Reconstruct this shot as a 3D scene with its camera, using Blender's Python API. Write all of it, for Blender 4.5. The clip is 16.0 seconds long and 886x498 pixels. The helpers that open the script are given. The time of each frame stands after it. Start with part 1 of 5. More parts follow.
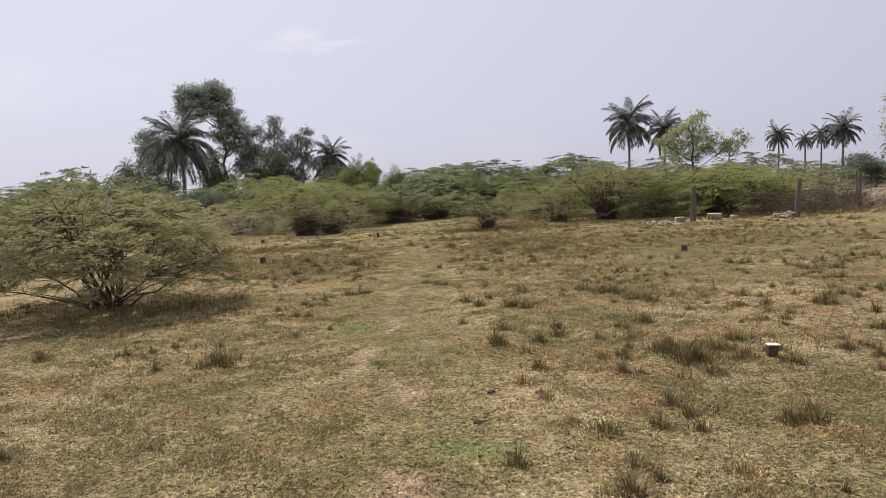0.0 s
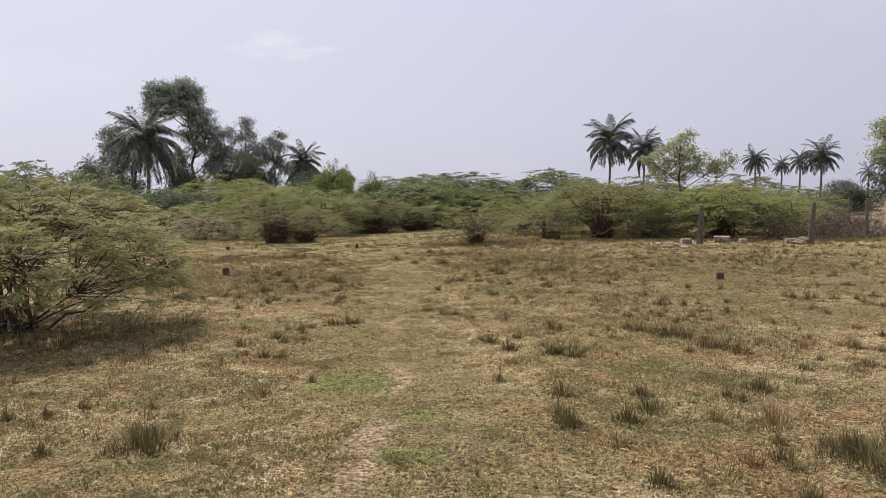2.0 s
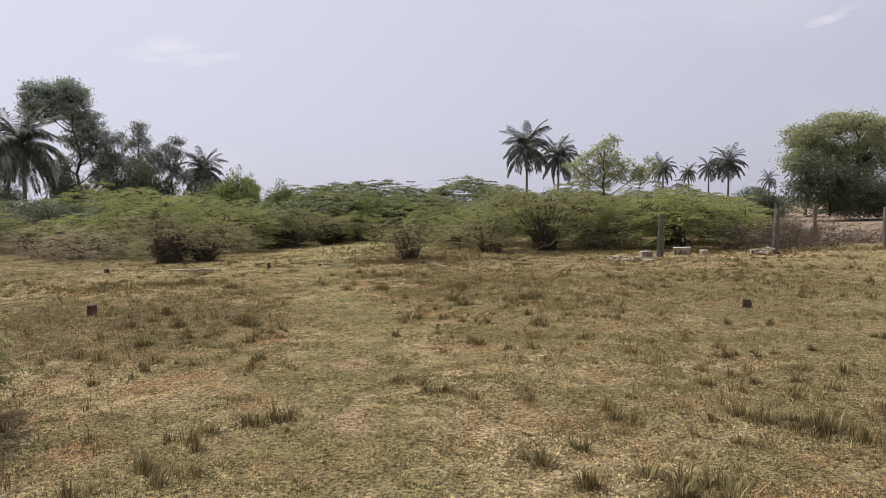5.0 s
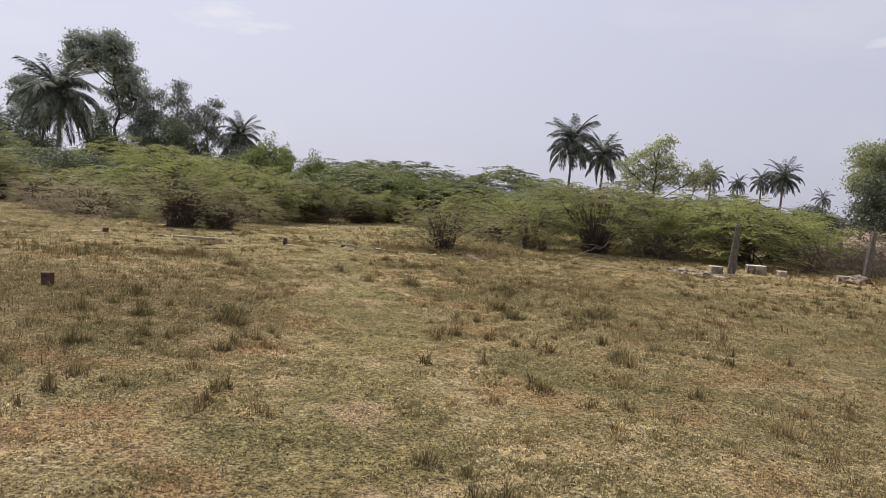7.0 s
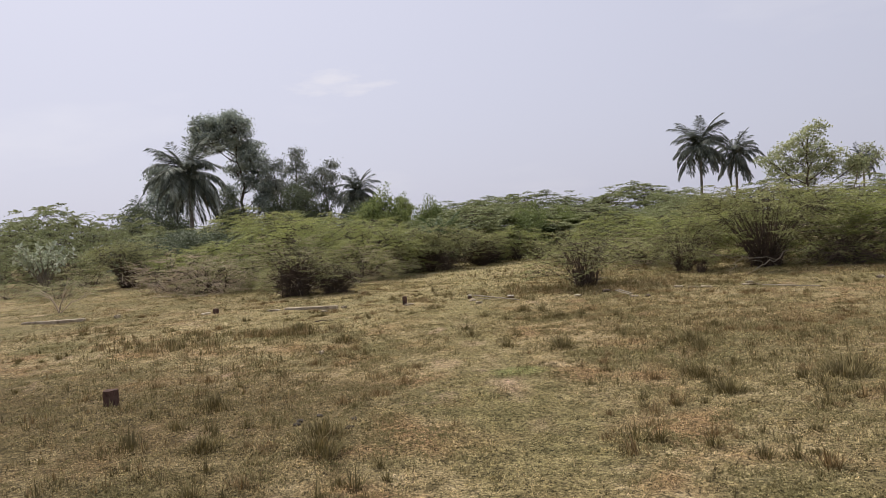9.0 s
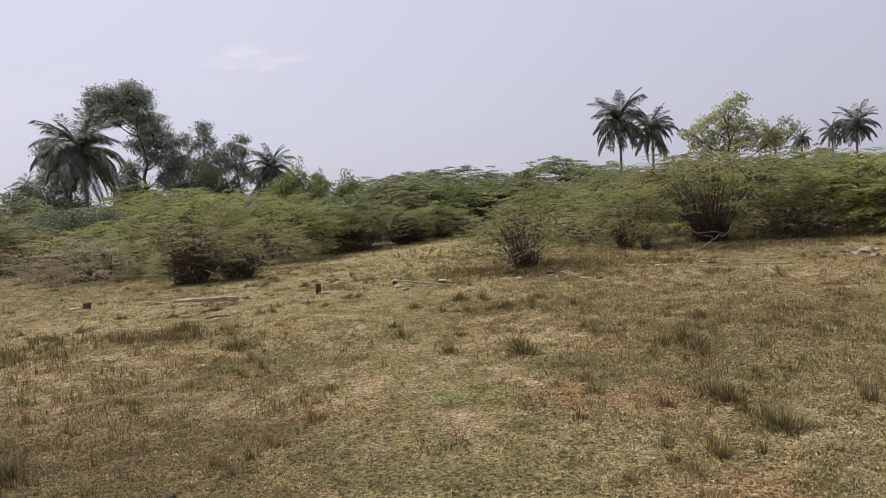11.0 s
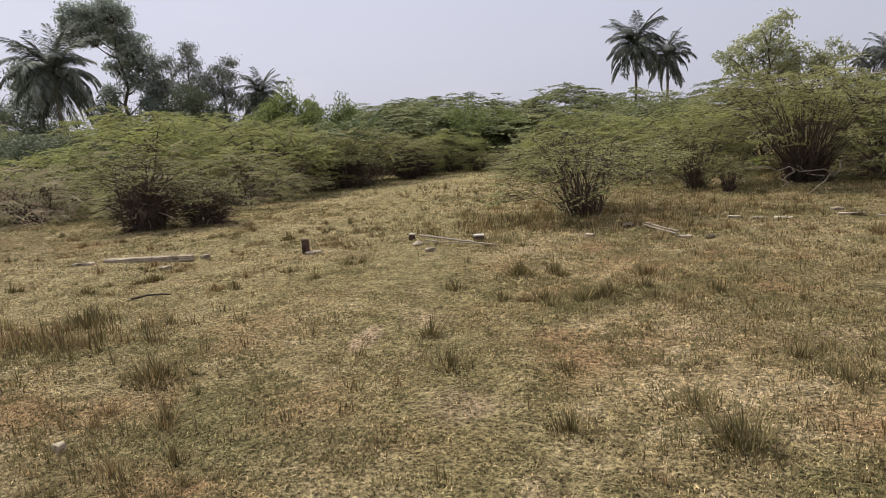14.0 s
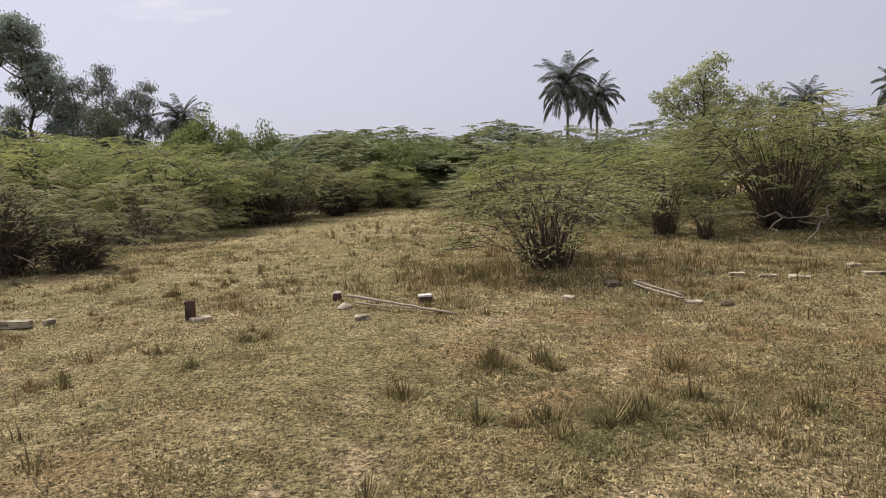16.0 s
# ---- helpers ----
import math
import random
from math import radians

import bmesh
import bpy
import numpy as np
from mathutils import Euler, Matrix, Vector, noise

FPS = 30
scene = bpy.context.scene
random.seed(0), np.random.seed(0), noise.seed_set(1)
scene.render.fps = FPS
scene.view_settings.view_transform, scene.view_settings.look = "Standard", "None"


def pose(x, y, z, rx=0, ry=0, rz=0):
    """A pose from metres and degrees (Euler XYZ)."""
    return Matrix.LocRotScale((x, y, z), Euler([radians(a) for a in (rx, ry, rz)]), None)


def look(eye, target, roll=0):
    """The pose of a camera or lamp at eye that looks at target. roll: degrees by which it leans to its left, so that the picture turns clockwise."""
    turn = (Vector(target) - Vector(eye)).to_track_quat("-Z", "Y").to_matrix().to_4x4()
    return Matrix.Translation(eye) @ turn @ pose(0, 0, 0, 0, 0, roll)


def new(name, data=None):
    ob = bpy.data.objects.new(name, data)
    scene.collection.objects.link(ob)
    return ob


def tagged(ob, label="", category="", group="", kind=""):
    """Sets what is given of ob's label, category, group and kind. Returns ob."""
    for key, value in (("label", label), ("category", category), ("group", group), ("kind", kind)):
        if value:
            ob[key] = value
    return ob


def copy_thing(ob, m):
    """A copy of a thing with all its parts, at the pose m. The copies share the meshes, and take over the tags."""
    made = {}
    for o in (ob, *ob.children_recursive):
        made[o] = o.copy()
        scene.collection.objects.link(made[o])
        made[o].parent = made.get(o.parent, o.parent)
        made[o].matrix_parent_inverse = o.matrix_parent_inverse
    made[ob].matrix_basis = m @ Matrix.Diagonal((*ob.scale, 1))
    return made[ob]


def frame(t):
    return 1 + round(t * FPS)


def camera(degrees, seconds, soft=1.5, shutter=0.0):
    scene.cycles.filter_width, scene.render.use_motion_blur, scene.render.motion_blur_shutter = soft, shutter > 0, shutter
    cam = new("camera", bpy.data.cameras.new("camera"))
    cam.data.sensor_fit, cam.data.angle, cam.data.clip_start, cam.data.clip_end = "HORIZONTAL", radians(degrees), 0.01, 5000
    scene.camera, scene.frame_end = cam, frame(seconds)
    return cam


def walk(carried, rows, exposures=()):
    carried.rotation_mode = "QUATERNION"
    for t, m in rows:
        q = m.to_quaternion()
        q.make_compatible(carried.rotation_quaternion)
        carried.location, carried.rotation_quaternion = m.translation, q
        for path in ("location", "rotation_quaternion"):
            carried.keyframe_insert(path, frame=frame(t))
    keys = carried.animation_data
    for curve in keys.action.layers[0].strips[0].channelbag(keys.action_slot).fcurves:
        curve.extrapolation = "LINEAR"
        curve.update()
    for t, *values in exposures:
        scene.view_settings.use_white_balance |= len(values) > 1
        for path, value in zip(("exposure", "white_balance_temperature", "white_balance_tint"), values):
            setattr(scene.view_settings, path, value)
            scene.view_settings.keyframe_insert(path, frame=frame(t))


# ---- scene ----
cam = camera(64.3, 16.0, 0.45)
PATH = [
    (0, (3.643, -1.818, 1.686), (3.222, 0.13, 1.526), -3.1),
    (0.5, (3.423, -1.258, 1.673), (3.026, 0.695, 1.503), -4.1),
    (1, (3.092, -0.729, 1.644), (2.788, 1.244, 1.524), -7.0),
    (1.5, (2.83, -0.064, 1.627), (2.53, 1.901, 1.411), -2.0),
    (2, (2.539, 0.561, 1.63), (2.204, 2.529, 1.5), -0.8),
    (2.5, (2.312, 1.231, 1.607), (2.226, 3.216, 1.371), 0.6),
    (3, (1.993, 1.81, 1.648), (1.886, 3.786, 1.358), 3.2),
    (3.5, (1.786, 2.2, 1.567), (1.722, 4.189, 1.375), -0.1),
    (4, (1.512, 3.061, 1.697), (1.486, 5.061, 1.706), 0.8),
    (4.5, (1.36, 3.641, 1.691), (1.294, 5.638, 1.611), -1.9),
    (7, (0.863, 6.868, 1.592), (0.704, 8.857, 1.446), 4.1),
    (7.5, (0.766, 7.655, 1.657), (0.719, 9.651, 1.539), 0.6),
    (8, (0.684, 8.276, 1.624), (0.407, 10.254, 1.518), -0.3),
    (8.5, (0.538, 8.869, 1.621), (0.195, 10.836, 1.519), -5.1),
    (9, (0.305, 9.522, 1.672), (-0.203, 11.456, 1.623), -3.8),
    (9.5, (0.118, 10.056, 1.646), (-0.271, 12.016, 1.563), -4.5),
    (12, (-0.741, 13.208, 1.589), (-0.996, 15.184, 1.424), -3.6),
    (12.5, (-1.004, 13.928, 1.564), (-1.231, 15.902, 1.34), -2.9),
    (13, (-1.168, 14.514, 1.58), (-1.42, 16.476, 1.286), -4.6),
    (13.5, (-1.414, 15.108, 1.559), (-1.694, 17.065, 1.256), -1.8),
    (14, (-1.511, 15.786, 1.552), (-1.794, 17.74, 1.231), -3.8),
    (14.5, (-1.611, 16.392, 1.567), (-1.779, 18.371, 1.334), -2.1),
    (15, (-1.619, 16.978, 1.547), (-1.701, 18.965, 1.332), -2.4),
    (15.5, (-1.787, 17.649, 1.562), (-1.831, 19.639, 1.371), -2.0),
    (16, (-1.929, 18.198, 1.492), (-2.004, 20.183, 1.259), -2.3),
]
# the clip's camera opens and closes a little on the way
walk(cam, [(t, look(eye, target, roll)) for t, eye, target, roll in PATH],
     ((0.0, 0.04), (1.5, 0.03), (3.0, 0.08), (4.5, 0.01), (8.0, 0.04), (9.5, -0.04), (12.5, -0.02), (15.0, 0.03), (16.0, 0.03)))

# ---------------------------------------------------------------- light
SUN_FROM = Vector((-0.62, 0.52, 1.15)).normalized()
sun_data = bpy.data.lights.new("sun", "SUN")
sun_data.energy, sun_data.angle, sun_data.color = 4.5, radians(0.9), (1.0, 0.955, 0.88)
sun = new("sun", sun_data)
sun.matrix_world = look(SUN_FROM * 50, (0, 0, 0))

world = bpy.data.worlds.new("hazy_sky")
scene.world = world
world.use_nodes = True
wn, wl = world.node_tree.nodes, world.node_tree.links
wn.clear()
w_out = wn.new("ShaderNodeOutputWorld")
w_bg = wn.new("ShaderNodeBackground")
w_sky = wn.new("ShaderNodeTexSky")
w_sky.sky_type = "NISHITA"
w_sky.sun_disc = False
w_sky.sun_elevation = math.asin(SUN_FROM.z)
w_sky.sun_rotation = math.atan2(SUN_FROM.x, SUN_FROM.y)
w_sky.air_density, w_sky.dust_density, w_sky.ozone_density = 1.0, 4.0, 1.0
w_gain = wn.new("ShaderNodeVectorMath")
w_gain.operation = "SCALE"
w_gain.inputs["Scale"].default_value = 0.075
wl.new(w_sky.outputs["Color"], w_gain.inputs[0])
# thin high haze with a few faint wisps of cloud
w_tc = wn.new("ShaderNodeTexCoord")
w_map = wn.new("ShaderNodeMapping")
w_map.inputs["Scale"].default_value = (1.6, 1.6, 6.0)
w_map.inputs["Location"].default_value = (0.3, 0.1, 0.45)
w_noise = wn.new("ShaderNodeTexNoise")
w_noise.inputs["Scale"].default_value = 1.7
w_noise.inputs["Detail"].default_value = 5.0
w_ramp = wn.new("ShaderNodeValToRGB")
w_ramp.color_ramp.elements[0].position, w_ramp.color_ramp.elements[1].position = 0.56, 0.80
w_ramp.color_ramp.elements[0].color = (0.62, 0.625, 0.75, 1)
w_ramp.color_ramp.elements[1].color = (0.70, 0.695, 0.79, 1)
w_mix = wn.new("ShaderNodeMix")
w_mix.data_type = "RGBA"
w_mix.inputs["Factor"].default_value = 0.8
wl.new(w_tc.outputs["Generated"], w_map.inputs["Vector"])
wl.new(w_map.outputs["Vector"], w_noise.inputs["Vector"])
wl.new(w_noise.outputs["Fac"], w_ramp.inputs["Fac"])
# the haze is brighter towards the sun
w_dot = wn.new("ShaderNodeVectorMath")
w_dot.operation = "DOT_PRODUCT"
w_dot.inputs[1].default_value = SUN_FROM
w_side = wn.new("ShaderNodeMapRange")
w_side.inputs["From Min"].default_value, w_side.inputs["From Max"].default_value = 0.0, 1.0
w_side.inputs["To Min"].default_value, w_side.inputs["To Max"].default_value = 0.90, 1.36
w_bright = wn.new("ShaderNodeVectorMath")
w_bright.operation = "SCALE"
wl.new(w_tc.outputs["Generated"], w_dot.inputs[0])
wl.new(w_dot.outputs["Value"], w_side.inputs["Value"])
wl.new(w_ramp.outputs["Color"], w_bright.inputs[0])
wl.new(w_side.outputs["Result"], w_bright.inputs["Scale"])
wl.new(w_gain.outputs["Vector"], w_mix.inputs["A"])
wl.new(w_bright.outputs["Vector"], w_mix.inputs["B"])


def w_math(kind, a, b):
    """A sum for the small wisp of white cloud."""
    node = wn.new("ShaderNodeMath")
    node.operation = kind
    for sock, v in zip(node.inputs, (a, b)):
        if isinstance(v, (int, float)):
            sock.default_value = v
        else:
            wl.new(v, sock)
    return node.outputs[0]


w_streak = wn.new("ShaderNodeMapping")
w_streak.inputs["Scale"].default_value = (14.0, 14.0, 55.0)
w_fluff = wn.new("ShaderNodeTexNoise")
w_fluff.inputs["Scale"].default_value = 1.6
w_fluff.inputs["Detail"].default_value = 6.0
wl.new(w_tc.outputs["Generated"], w_streak.inputs["Vector"])
wl.new(w_streak.outputs["Vector"], w_fluff.inputs["Vector"])
w_xyz = wn.new("ShaderNodeSeparateXYZ")
wl.new(w_tc.outputs["Generated"], w_xyz.inputs[0])
w_az = w_math("ARCTAN2", w_xyz.outputs["X"], w_xyz.outputs["Y"])
w_du = w_math("MULTIPLY", w_math("SUBTRACT", w_az, -0.385), 1.0 / 0.085)
w_dv = w_math("MULTIPLY", w_math("SUBTRACT", w_xyz.outputs["Z"], 0.212), 1.0 / 0.022)
w_r2 = w_math("ADD", w_math("MULTIPLY", w_du, w_du), w_math("MULTIPLY", w_dv, w_dv))
w_veil = w_math("ADD", w_math("SUBTRACT", 0.7, w_r2), w_math("MULTIPLY", w_math("SUBTRACT", w_fluff.outputs["Fac"], 0.5), 3.0))
w_eu = w_math("MULTIPLY", w_math("SUBTRACT", w_az, 0.469), 1.0 / 0.045)
w_ev = w_math("MULTIPLY", w_math("SUBTRACT", w_math("SUBTRACT", w_xyz.outputs["Z"], 0.077), w_math("MULTIPLY", w_az, 0.31)), 1.0 / 0.009)
w_s2 = w_math("ADD", w_math("MULTIPLY", w_eu, w_eu), w_math("MULTIPLY", w_ev, w_ev))
w_wisp = w_math("ADD", w_math("SUBTRACT", 0.6, w_s2), w_math("MULTIPLY", w_math("SUBTRACT", w_fluff.outputs["Fac"], 0.5), 2.5))
w_veil = w_math("MAXIMUM", w_veil, w_wisp)
w_veil = w_math("MINIMUM", w_math("MAXIMUM", w_veil, 0.0), 1.0)
w_cloud = wn.new("ShaderNodeMix")
w_cloud.data_type = "RGBA"
w_cloud.inputs["B"].default_value = (0.87, 0.84, 0.88, 1)
wl.new(w_math("MULTIPLY", w_veil, 0.48), w_cloud.inputs["Factor"])
wl.new(w_mix.outputs["Result"], w_cloud.inputs["A"])
wl.new(w_cloud.outputs["Result"], w_bg.inputs["Color"])
w_bg.inputs["Strength"].default_value = 1.0
wl.new(w_bg.outputs["Background"], w_out.inputs["Surface"])


# ---------------------------------------------------------------- materials
class Nodes:
    """A short way to wire up a node material."""

    def __init__(self, name):
        self.mat = bpy.data.materials.new(name)
        self.mat.use_nodes = True
        self.tree = self.mat.node_tree
        self.tree.nodes.clear()
        self.out = self.tree.nodes.new("ShaderNodeOutputMaterial")

    def add(self, kind, **values):
        n = self.tree.nodes.new(kind)
        for k, v in values.items():
            n.inputs[k.replace("_", " ")].default_value = v
        return n

    def link(self, a, b):
        self.tree.links.new(a, b)

    def position(self):
        return self.add("ShaderNodeNewGeometry").outputs["Position"]

    def noise(self, scale, detail=3.0, vector=None, rough=0.55):
        n = self.add("ShaderNodeTexNoise", Scale=scale, Detail=detail, Roughness=rough)
        self.link(vector if vector is not None else self.position(), n.inputs["Vector"])
        return n.outputs["Fac"]

    def ramp(self, fac, stops):
        r = self.add("ShaderNodeValToRGB")
        e = r.color_ramp.elements
        while len(e) < len(stops):
            e.new(0.5)
        for el, (p, c) in zip(e, stops):
            el.position, el.color = p, (*c, 1)
        self.link(fac, r.inputs["Fac"])
        return r.outputs["Color"]

    def step(self, fac, a, b):
        m = self.add("ShaderNodeMapRange")
        m.inputs["From Min"].default_value, m.inputs["From Max"].default_value = a, b
        self.link(fac, m.inputs["Value"])
        return m.outputs["Result"]

    def mix(self, fac, a, b, kind="MIX"):
        m = self.add("ShaderNodeMix")
        m.data_type, m.blend_type = "RGBA", kind
        for sock, v in (("Factor", fac), ("A", a), ("B", b)):
            if isinstance(v, (int, float)):
                m.inputs[sock].default_value = v
            elif isinstance(v, tuple):
                m.inputs[sock].default_value = (*v, 1)
            else:
                self.link(v, m.inputs[sock])
        return m.outputs["Result"]

    def math(self, kind, *values):
        m = self.add("ShaderNodeMath")
        m.operation = kind
        for sock, v in zip(m.inputs, values):
            if isinstance(v, (int, float)):
                sock.default_value = v
            else:
                self.link(v, sock)
        return m.outputs[0]

    def spot(self, xyz, rag, x, y, rx, ry):
        """1 inside a ragged ellipse, 0 outside."""
        dx = self.math("MULTIPLY", self.math("SUBTRACT", xyz.outputs["X"], x), 1.0 / rx)
        dy = self.math("MULTIPLY", self.math("SUBTRACT", xyz.outputs["Y"], y), 1.0 / ry)
        r = self.math("ADD", self.math("MULTIPLY", dx, dx), self.math("MULTIPLY", dy, dy))
        r = self.math("MULTIPLY_ADD", rag, 1.6, r)
        return self.math("MULTIPLY", self.step(r, 2.1, 1.0), 0.85)

    def bump(self, fac, strength, distance):
        b = self.add("ShaderNodeBump", Strength=strength, Distance=distance)
        self.link(fac, b.inputs["Height"])
        return b.outputs["Normal"]

    def surface(self, colour, rough=0.8, normal=None, spec=0.3, glow=0.0, metal=0.0):
        p = self.add("ShaderNodeBsdfPrincipled", Roughness=rough, Metallic=metal)
        p.inputs["Specular IOR Level"].default_value = spec
        if isinstance(colour, tuple):
            p.inputs["Base Color"].default_value = (*colour, 1)
        else:
            self.link(colour, p.inputs["Base Color"])
        if normal is not None:
            self.link(normal, p.inputs["Normal"])
        shader = p.outputs["BSDF"]
        if glow:  # light that passes through a thin leaf
            t = self.add("ShaderNodeBsdfTranslucent")
            if isinstance(colour, tuple):
                t.inputs["Color"].default_value = (*colour, 1)
            else:
                self.link(colour, t.inputs["Color"])
            m = self.add("ShaderNodeMixShader", Fac=glow)
            self.link(shader, m.inputs[1])
            self.link(t.outputs["BSDF"], m.inputs[2])
            shader = m.outputs["Shader"]
        self.link(shader, self.out.inputs["Surface"])
        return self.mat


def meadow_colour(n, own):
    """The meadow's patches: straw, olive, russet and bare earth; own shifts single blades."""
    pos = n.position()
    fine = n.noise(3.2, 4.0, pos, 0.65)
    broad = n.noise(0.42, 4.0, pos, 0.6)
    third = n.noise(0.9, 3.0, pos)
    dry = n.ramp(fine, [(0.28, STRAW_DARK), (0.5, STRAW), (0.74, STRAW_LIGHT)])
    green = n.ramp(fine, [(0.3, OLIVE_DARK), (0.7, OLIVE)])
    c = n.mix(n.step(broad, 0.40, 0.62), dry, green)
    c = n.mix(n.step(third, 0.51, 0.66), c, RUSSET)
    # the trodden strip, greener and finer, with worn earth in places
    xyz = n.add("ShaderNodeSeparateXYZ")
    n.link(pos, xyz.inputs[0])
    mid = n.math("MULTIPLY_ADD", xyz.outputs["Y"], -0.235, 2.77)
    mid = n.math("MULTIPLY_ADD", n.math("SINE", n.math("MULTIPLY", xyz.outputs["Y"], 0.5)), 0.25, mid)
    off = n.math("ABSOLUTE", n.math("SUBTRACT", xyz.outputs["X"], mid))
    off = n.math("MULTIPLY_ADD", n.noise(1.6, 4.0, pos, 0.7), 0.9, off)
    on = n.math("MULTIPLY", n.step(off, 1.35, 0.75), 0.75)
    c = n.mix(on, c, n.ramp(fine, [(0.3, (0.21, 0.185, 0.085)), (0.6, (0.36, 0.305, 0.145)), (0.8, (0.50, 0.405, 0.22))]))
    c = n.mix(n.math("MULTIPLY", n.step(off, 0.80, 0.45), n.step(n.noise(0.8, 3.0, pos), 0.52, 0.62)), c, EARTH)
    lee = n.math("MULTIPLY", n.step(n.math("MULTIPLY_ADD", n.noise(0.6, 4.0, pos), 3.0, n.math("SUBTRACT", mid, xyz.outputs["X"])), 2.4, 3.6), n.step(xyz.outputs["Y"], 11.5, 15.0))
    c = n.mix(n.math("MULTIPLY", n.math("MULTIPLY", lee, n.step(xyz.outputs["Y"], 19.0, 16.5)), 0.85), c, n.ramp(fine, [(0.3, (0.115, 0.09, 0.04)), (0.6, (0.23, 0.172, 0.083)), (0.8, (0.34, 0.262, 0.135))]))
    # ranker, duller grass towards the scrub and away from the trodden strip
    rank = n.ramp(fine, [(0.3, (0.105, 0.094, 0.04)), (0.55, (0.215, 0.184, 0.08)), (0.8, (0.34, 0.28, 0.14))])
    deep = n.step(n.math("MULTIPLY_ADD", n.noise(0.3, 3.0, pos), 5.0, xyz.outputs["Y"]), 25.5, 30.0)
    deep = n.math("MULTIPLY", deep, n.math("MULTIPLY", n.step(xyz.outputs["X"], 8.0, 4.5), n.step(xyz.outputs["X"], -4.5, -1.5)))
    far_right = n.math("MULTIPLY", n.step(n.math("MULTIPLY_ADD", n.noise(0.4, 3.0, pos), -2.0, n.math("SUBTRACT", xyz.outputs["X"], mid)), 0.6, 2.6), n.math("MULTIPLY", n.step(xyz.outputs["Y"], 9.0, 16.0), n.step(xyz.outputs["Y"], 25.0, 21.0)))
    far_left = n.math("MULTIPLY", n.step(n.math("MULTIPLY_ADD", n.noise(0.4, 3.0, pos), 3.0, xyz.outputs["X"]), -6.5, -9.5), n.step(xyz.outputs["Y"], 20.5, 23.5))
    c = n.mix(n.math("MULTIPLY", n.math("MAXIMUM", n.math("MAXIMUM", deep, far_right), far_left), 0.5), c, rank)
    turf = n.math("MULTIPLY", n.step(n.math("MULTIPLY_ADD", n.noise(0.5, 4.0, pos), 4.0, xyz.outputs["Y"]), 20.5, 25.0), n.math("MULTIPLY", n.step(n.math("MULTIPLY_ADD", n.noise(0.7, 4.0, pos), 2.5, xyz.outputs["X"]), 0.0, -2.2), n.step(xyz.outputs["X"], -10.5, -7.5)))
    c = n.mix(n.math("MULTIPLY", turf, 0.65), c, n.ramp(fine, [(0.3, (0.265, 0.228, 0.11)), (0.55, (0.435, 0.37, 0.188)), (0.8, (0.60, 0.51, 0.30))]))
    for x, y, rx, ry, tone in SPOTS:
        c = n.mix(n.spot(xyz, fine, x, y, rx, ry), c, tone)
    if own:
        g = n.add("ShaderNodeNewGeometry")
        r = g.outputs["Random Per Island"]
        c = n.mix(0.66, c, n.ramp(r, [(0.0, (0.03, 0.027, 0.011)), (0.3, (0.12, 0.102, 0.042)), (0.5, OLIVE), (0.65, STRAW_DARK), (0.85, STRAW), (1.0, (0.60, 0.50, 0.33))]))
        # noise darkens flecks: shade between clumps, put into the blade colour
        c = n.mix(1.0, c, n.ramp(n.noise(20.0, 2.0, pos, 0.6), [(0.41, (0.17, 0.17, 0.155)), (0.48, (1.28, 1.28, 1.24)), (0.60, (1.78, 1.75, 1.69))]), "MULTIPLY")
        c = n.mix(1.0, c, n.ramp(n.noise(5.0, 3.0, pos, 0.6), [(0.36, (0.66, 0.66, 0.63)), (0.5, (1.15, 1.15, 1.13)), (0.64, (1.32, 1.31, 1.3))]), "MULTIPLY")
    return c


STRAW, STRAW_DARK, STRAW_LIGHT = (0.54, 0.42, 0.235), (0.35, 0.27, 0.145), (0.74, 0.61, 0.40)
OLIVE, OLIVE_DARK = (0.335, 0.292, 0.138), (0.19, 0.163, 0.076)
RUSSET, EARTH = (0.42, 0.28, 0.148), (0.62, 0.455, 0.31)


PALE, CLOVER = (0.56, 0.43, 0.265), (0.30, 0.32, 0.125)
# worn and green spots in the turf: x, y, half sizes, colour
SPOTS = ((1.2, 5.3, 0.15, 0.42, EARTH), (1.3, 4.65, 0.12, 0.35, EARTH), (1.1, 6.6, 0.06, 0.35, EARTH), (4.4, 7.7, 0.8, 0.3, PALE), (-2.05, 18.2, 0.22, 0.3, PALE), (-0.6, 17.9, 0.35, 0.2, PALE), (-2.95, 21.1, 0.12, 0.35, EARTH),
         (0.55, 6.8, 0.5, 0.45, CLOVER), (1.5, 5.75, 0.2, 0.16, CLOVER), (1.55, 4.9, 0.3, 0.16, CLOVER), (2.85, 2.6, 0.4, 0.25, CLOVER), (2.6, 4.15, 0.25, 0.15, CLOVER), (-1.0, 17.6, 0.4, 0.25, CLOVER))


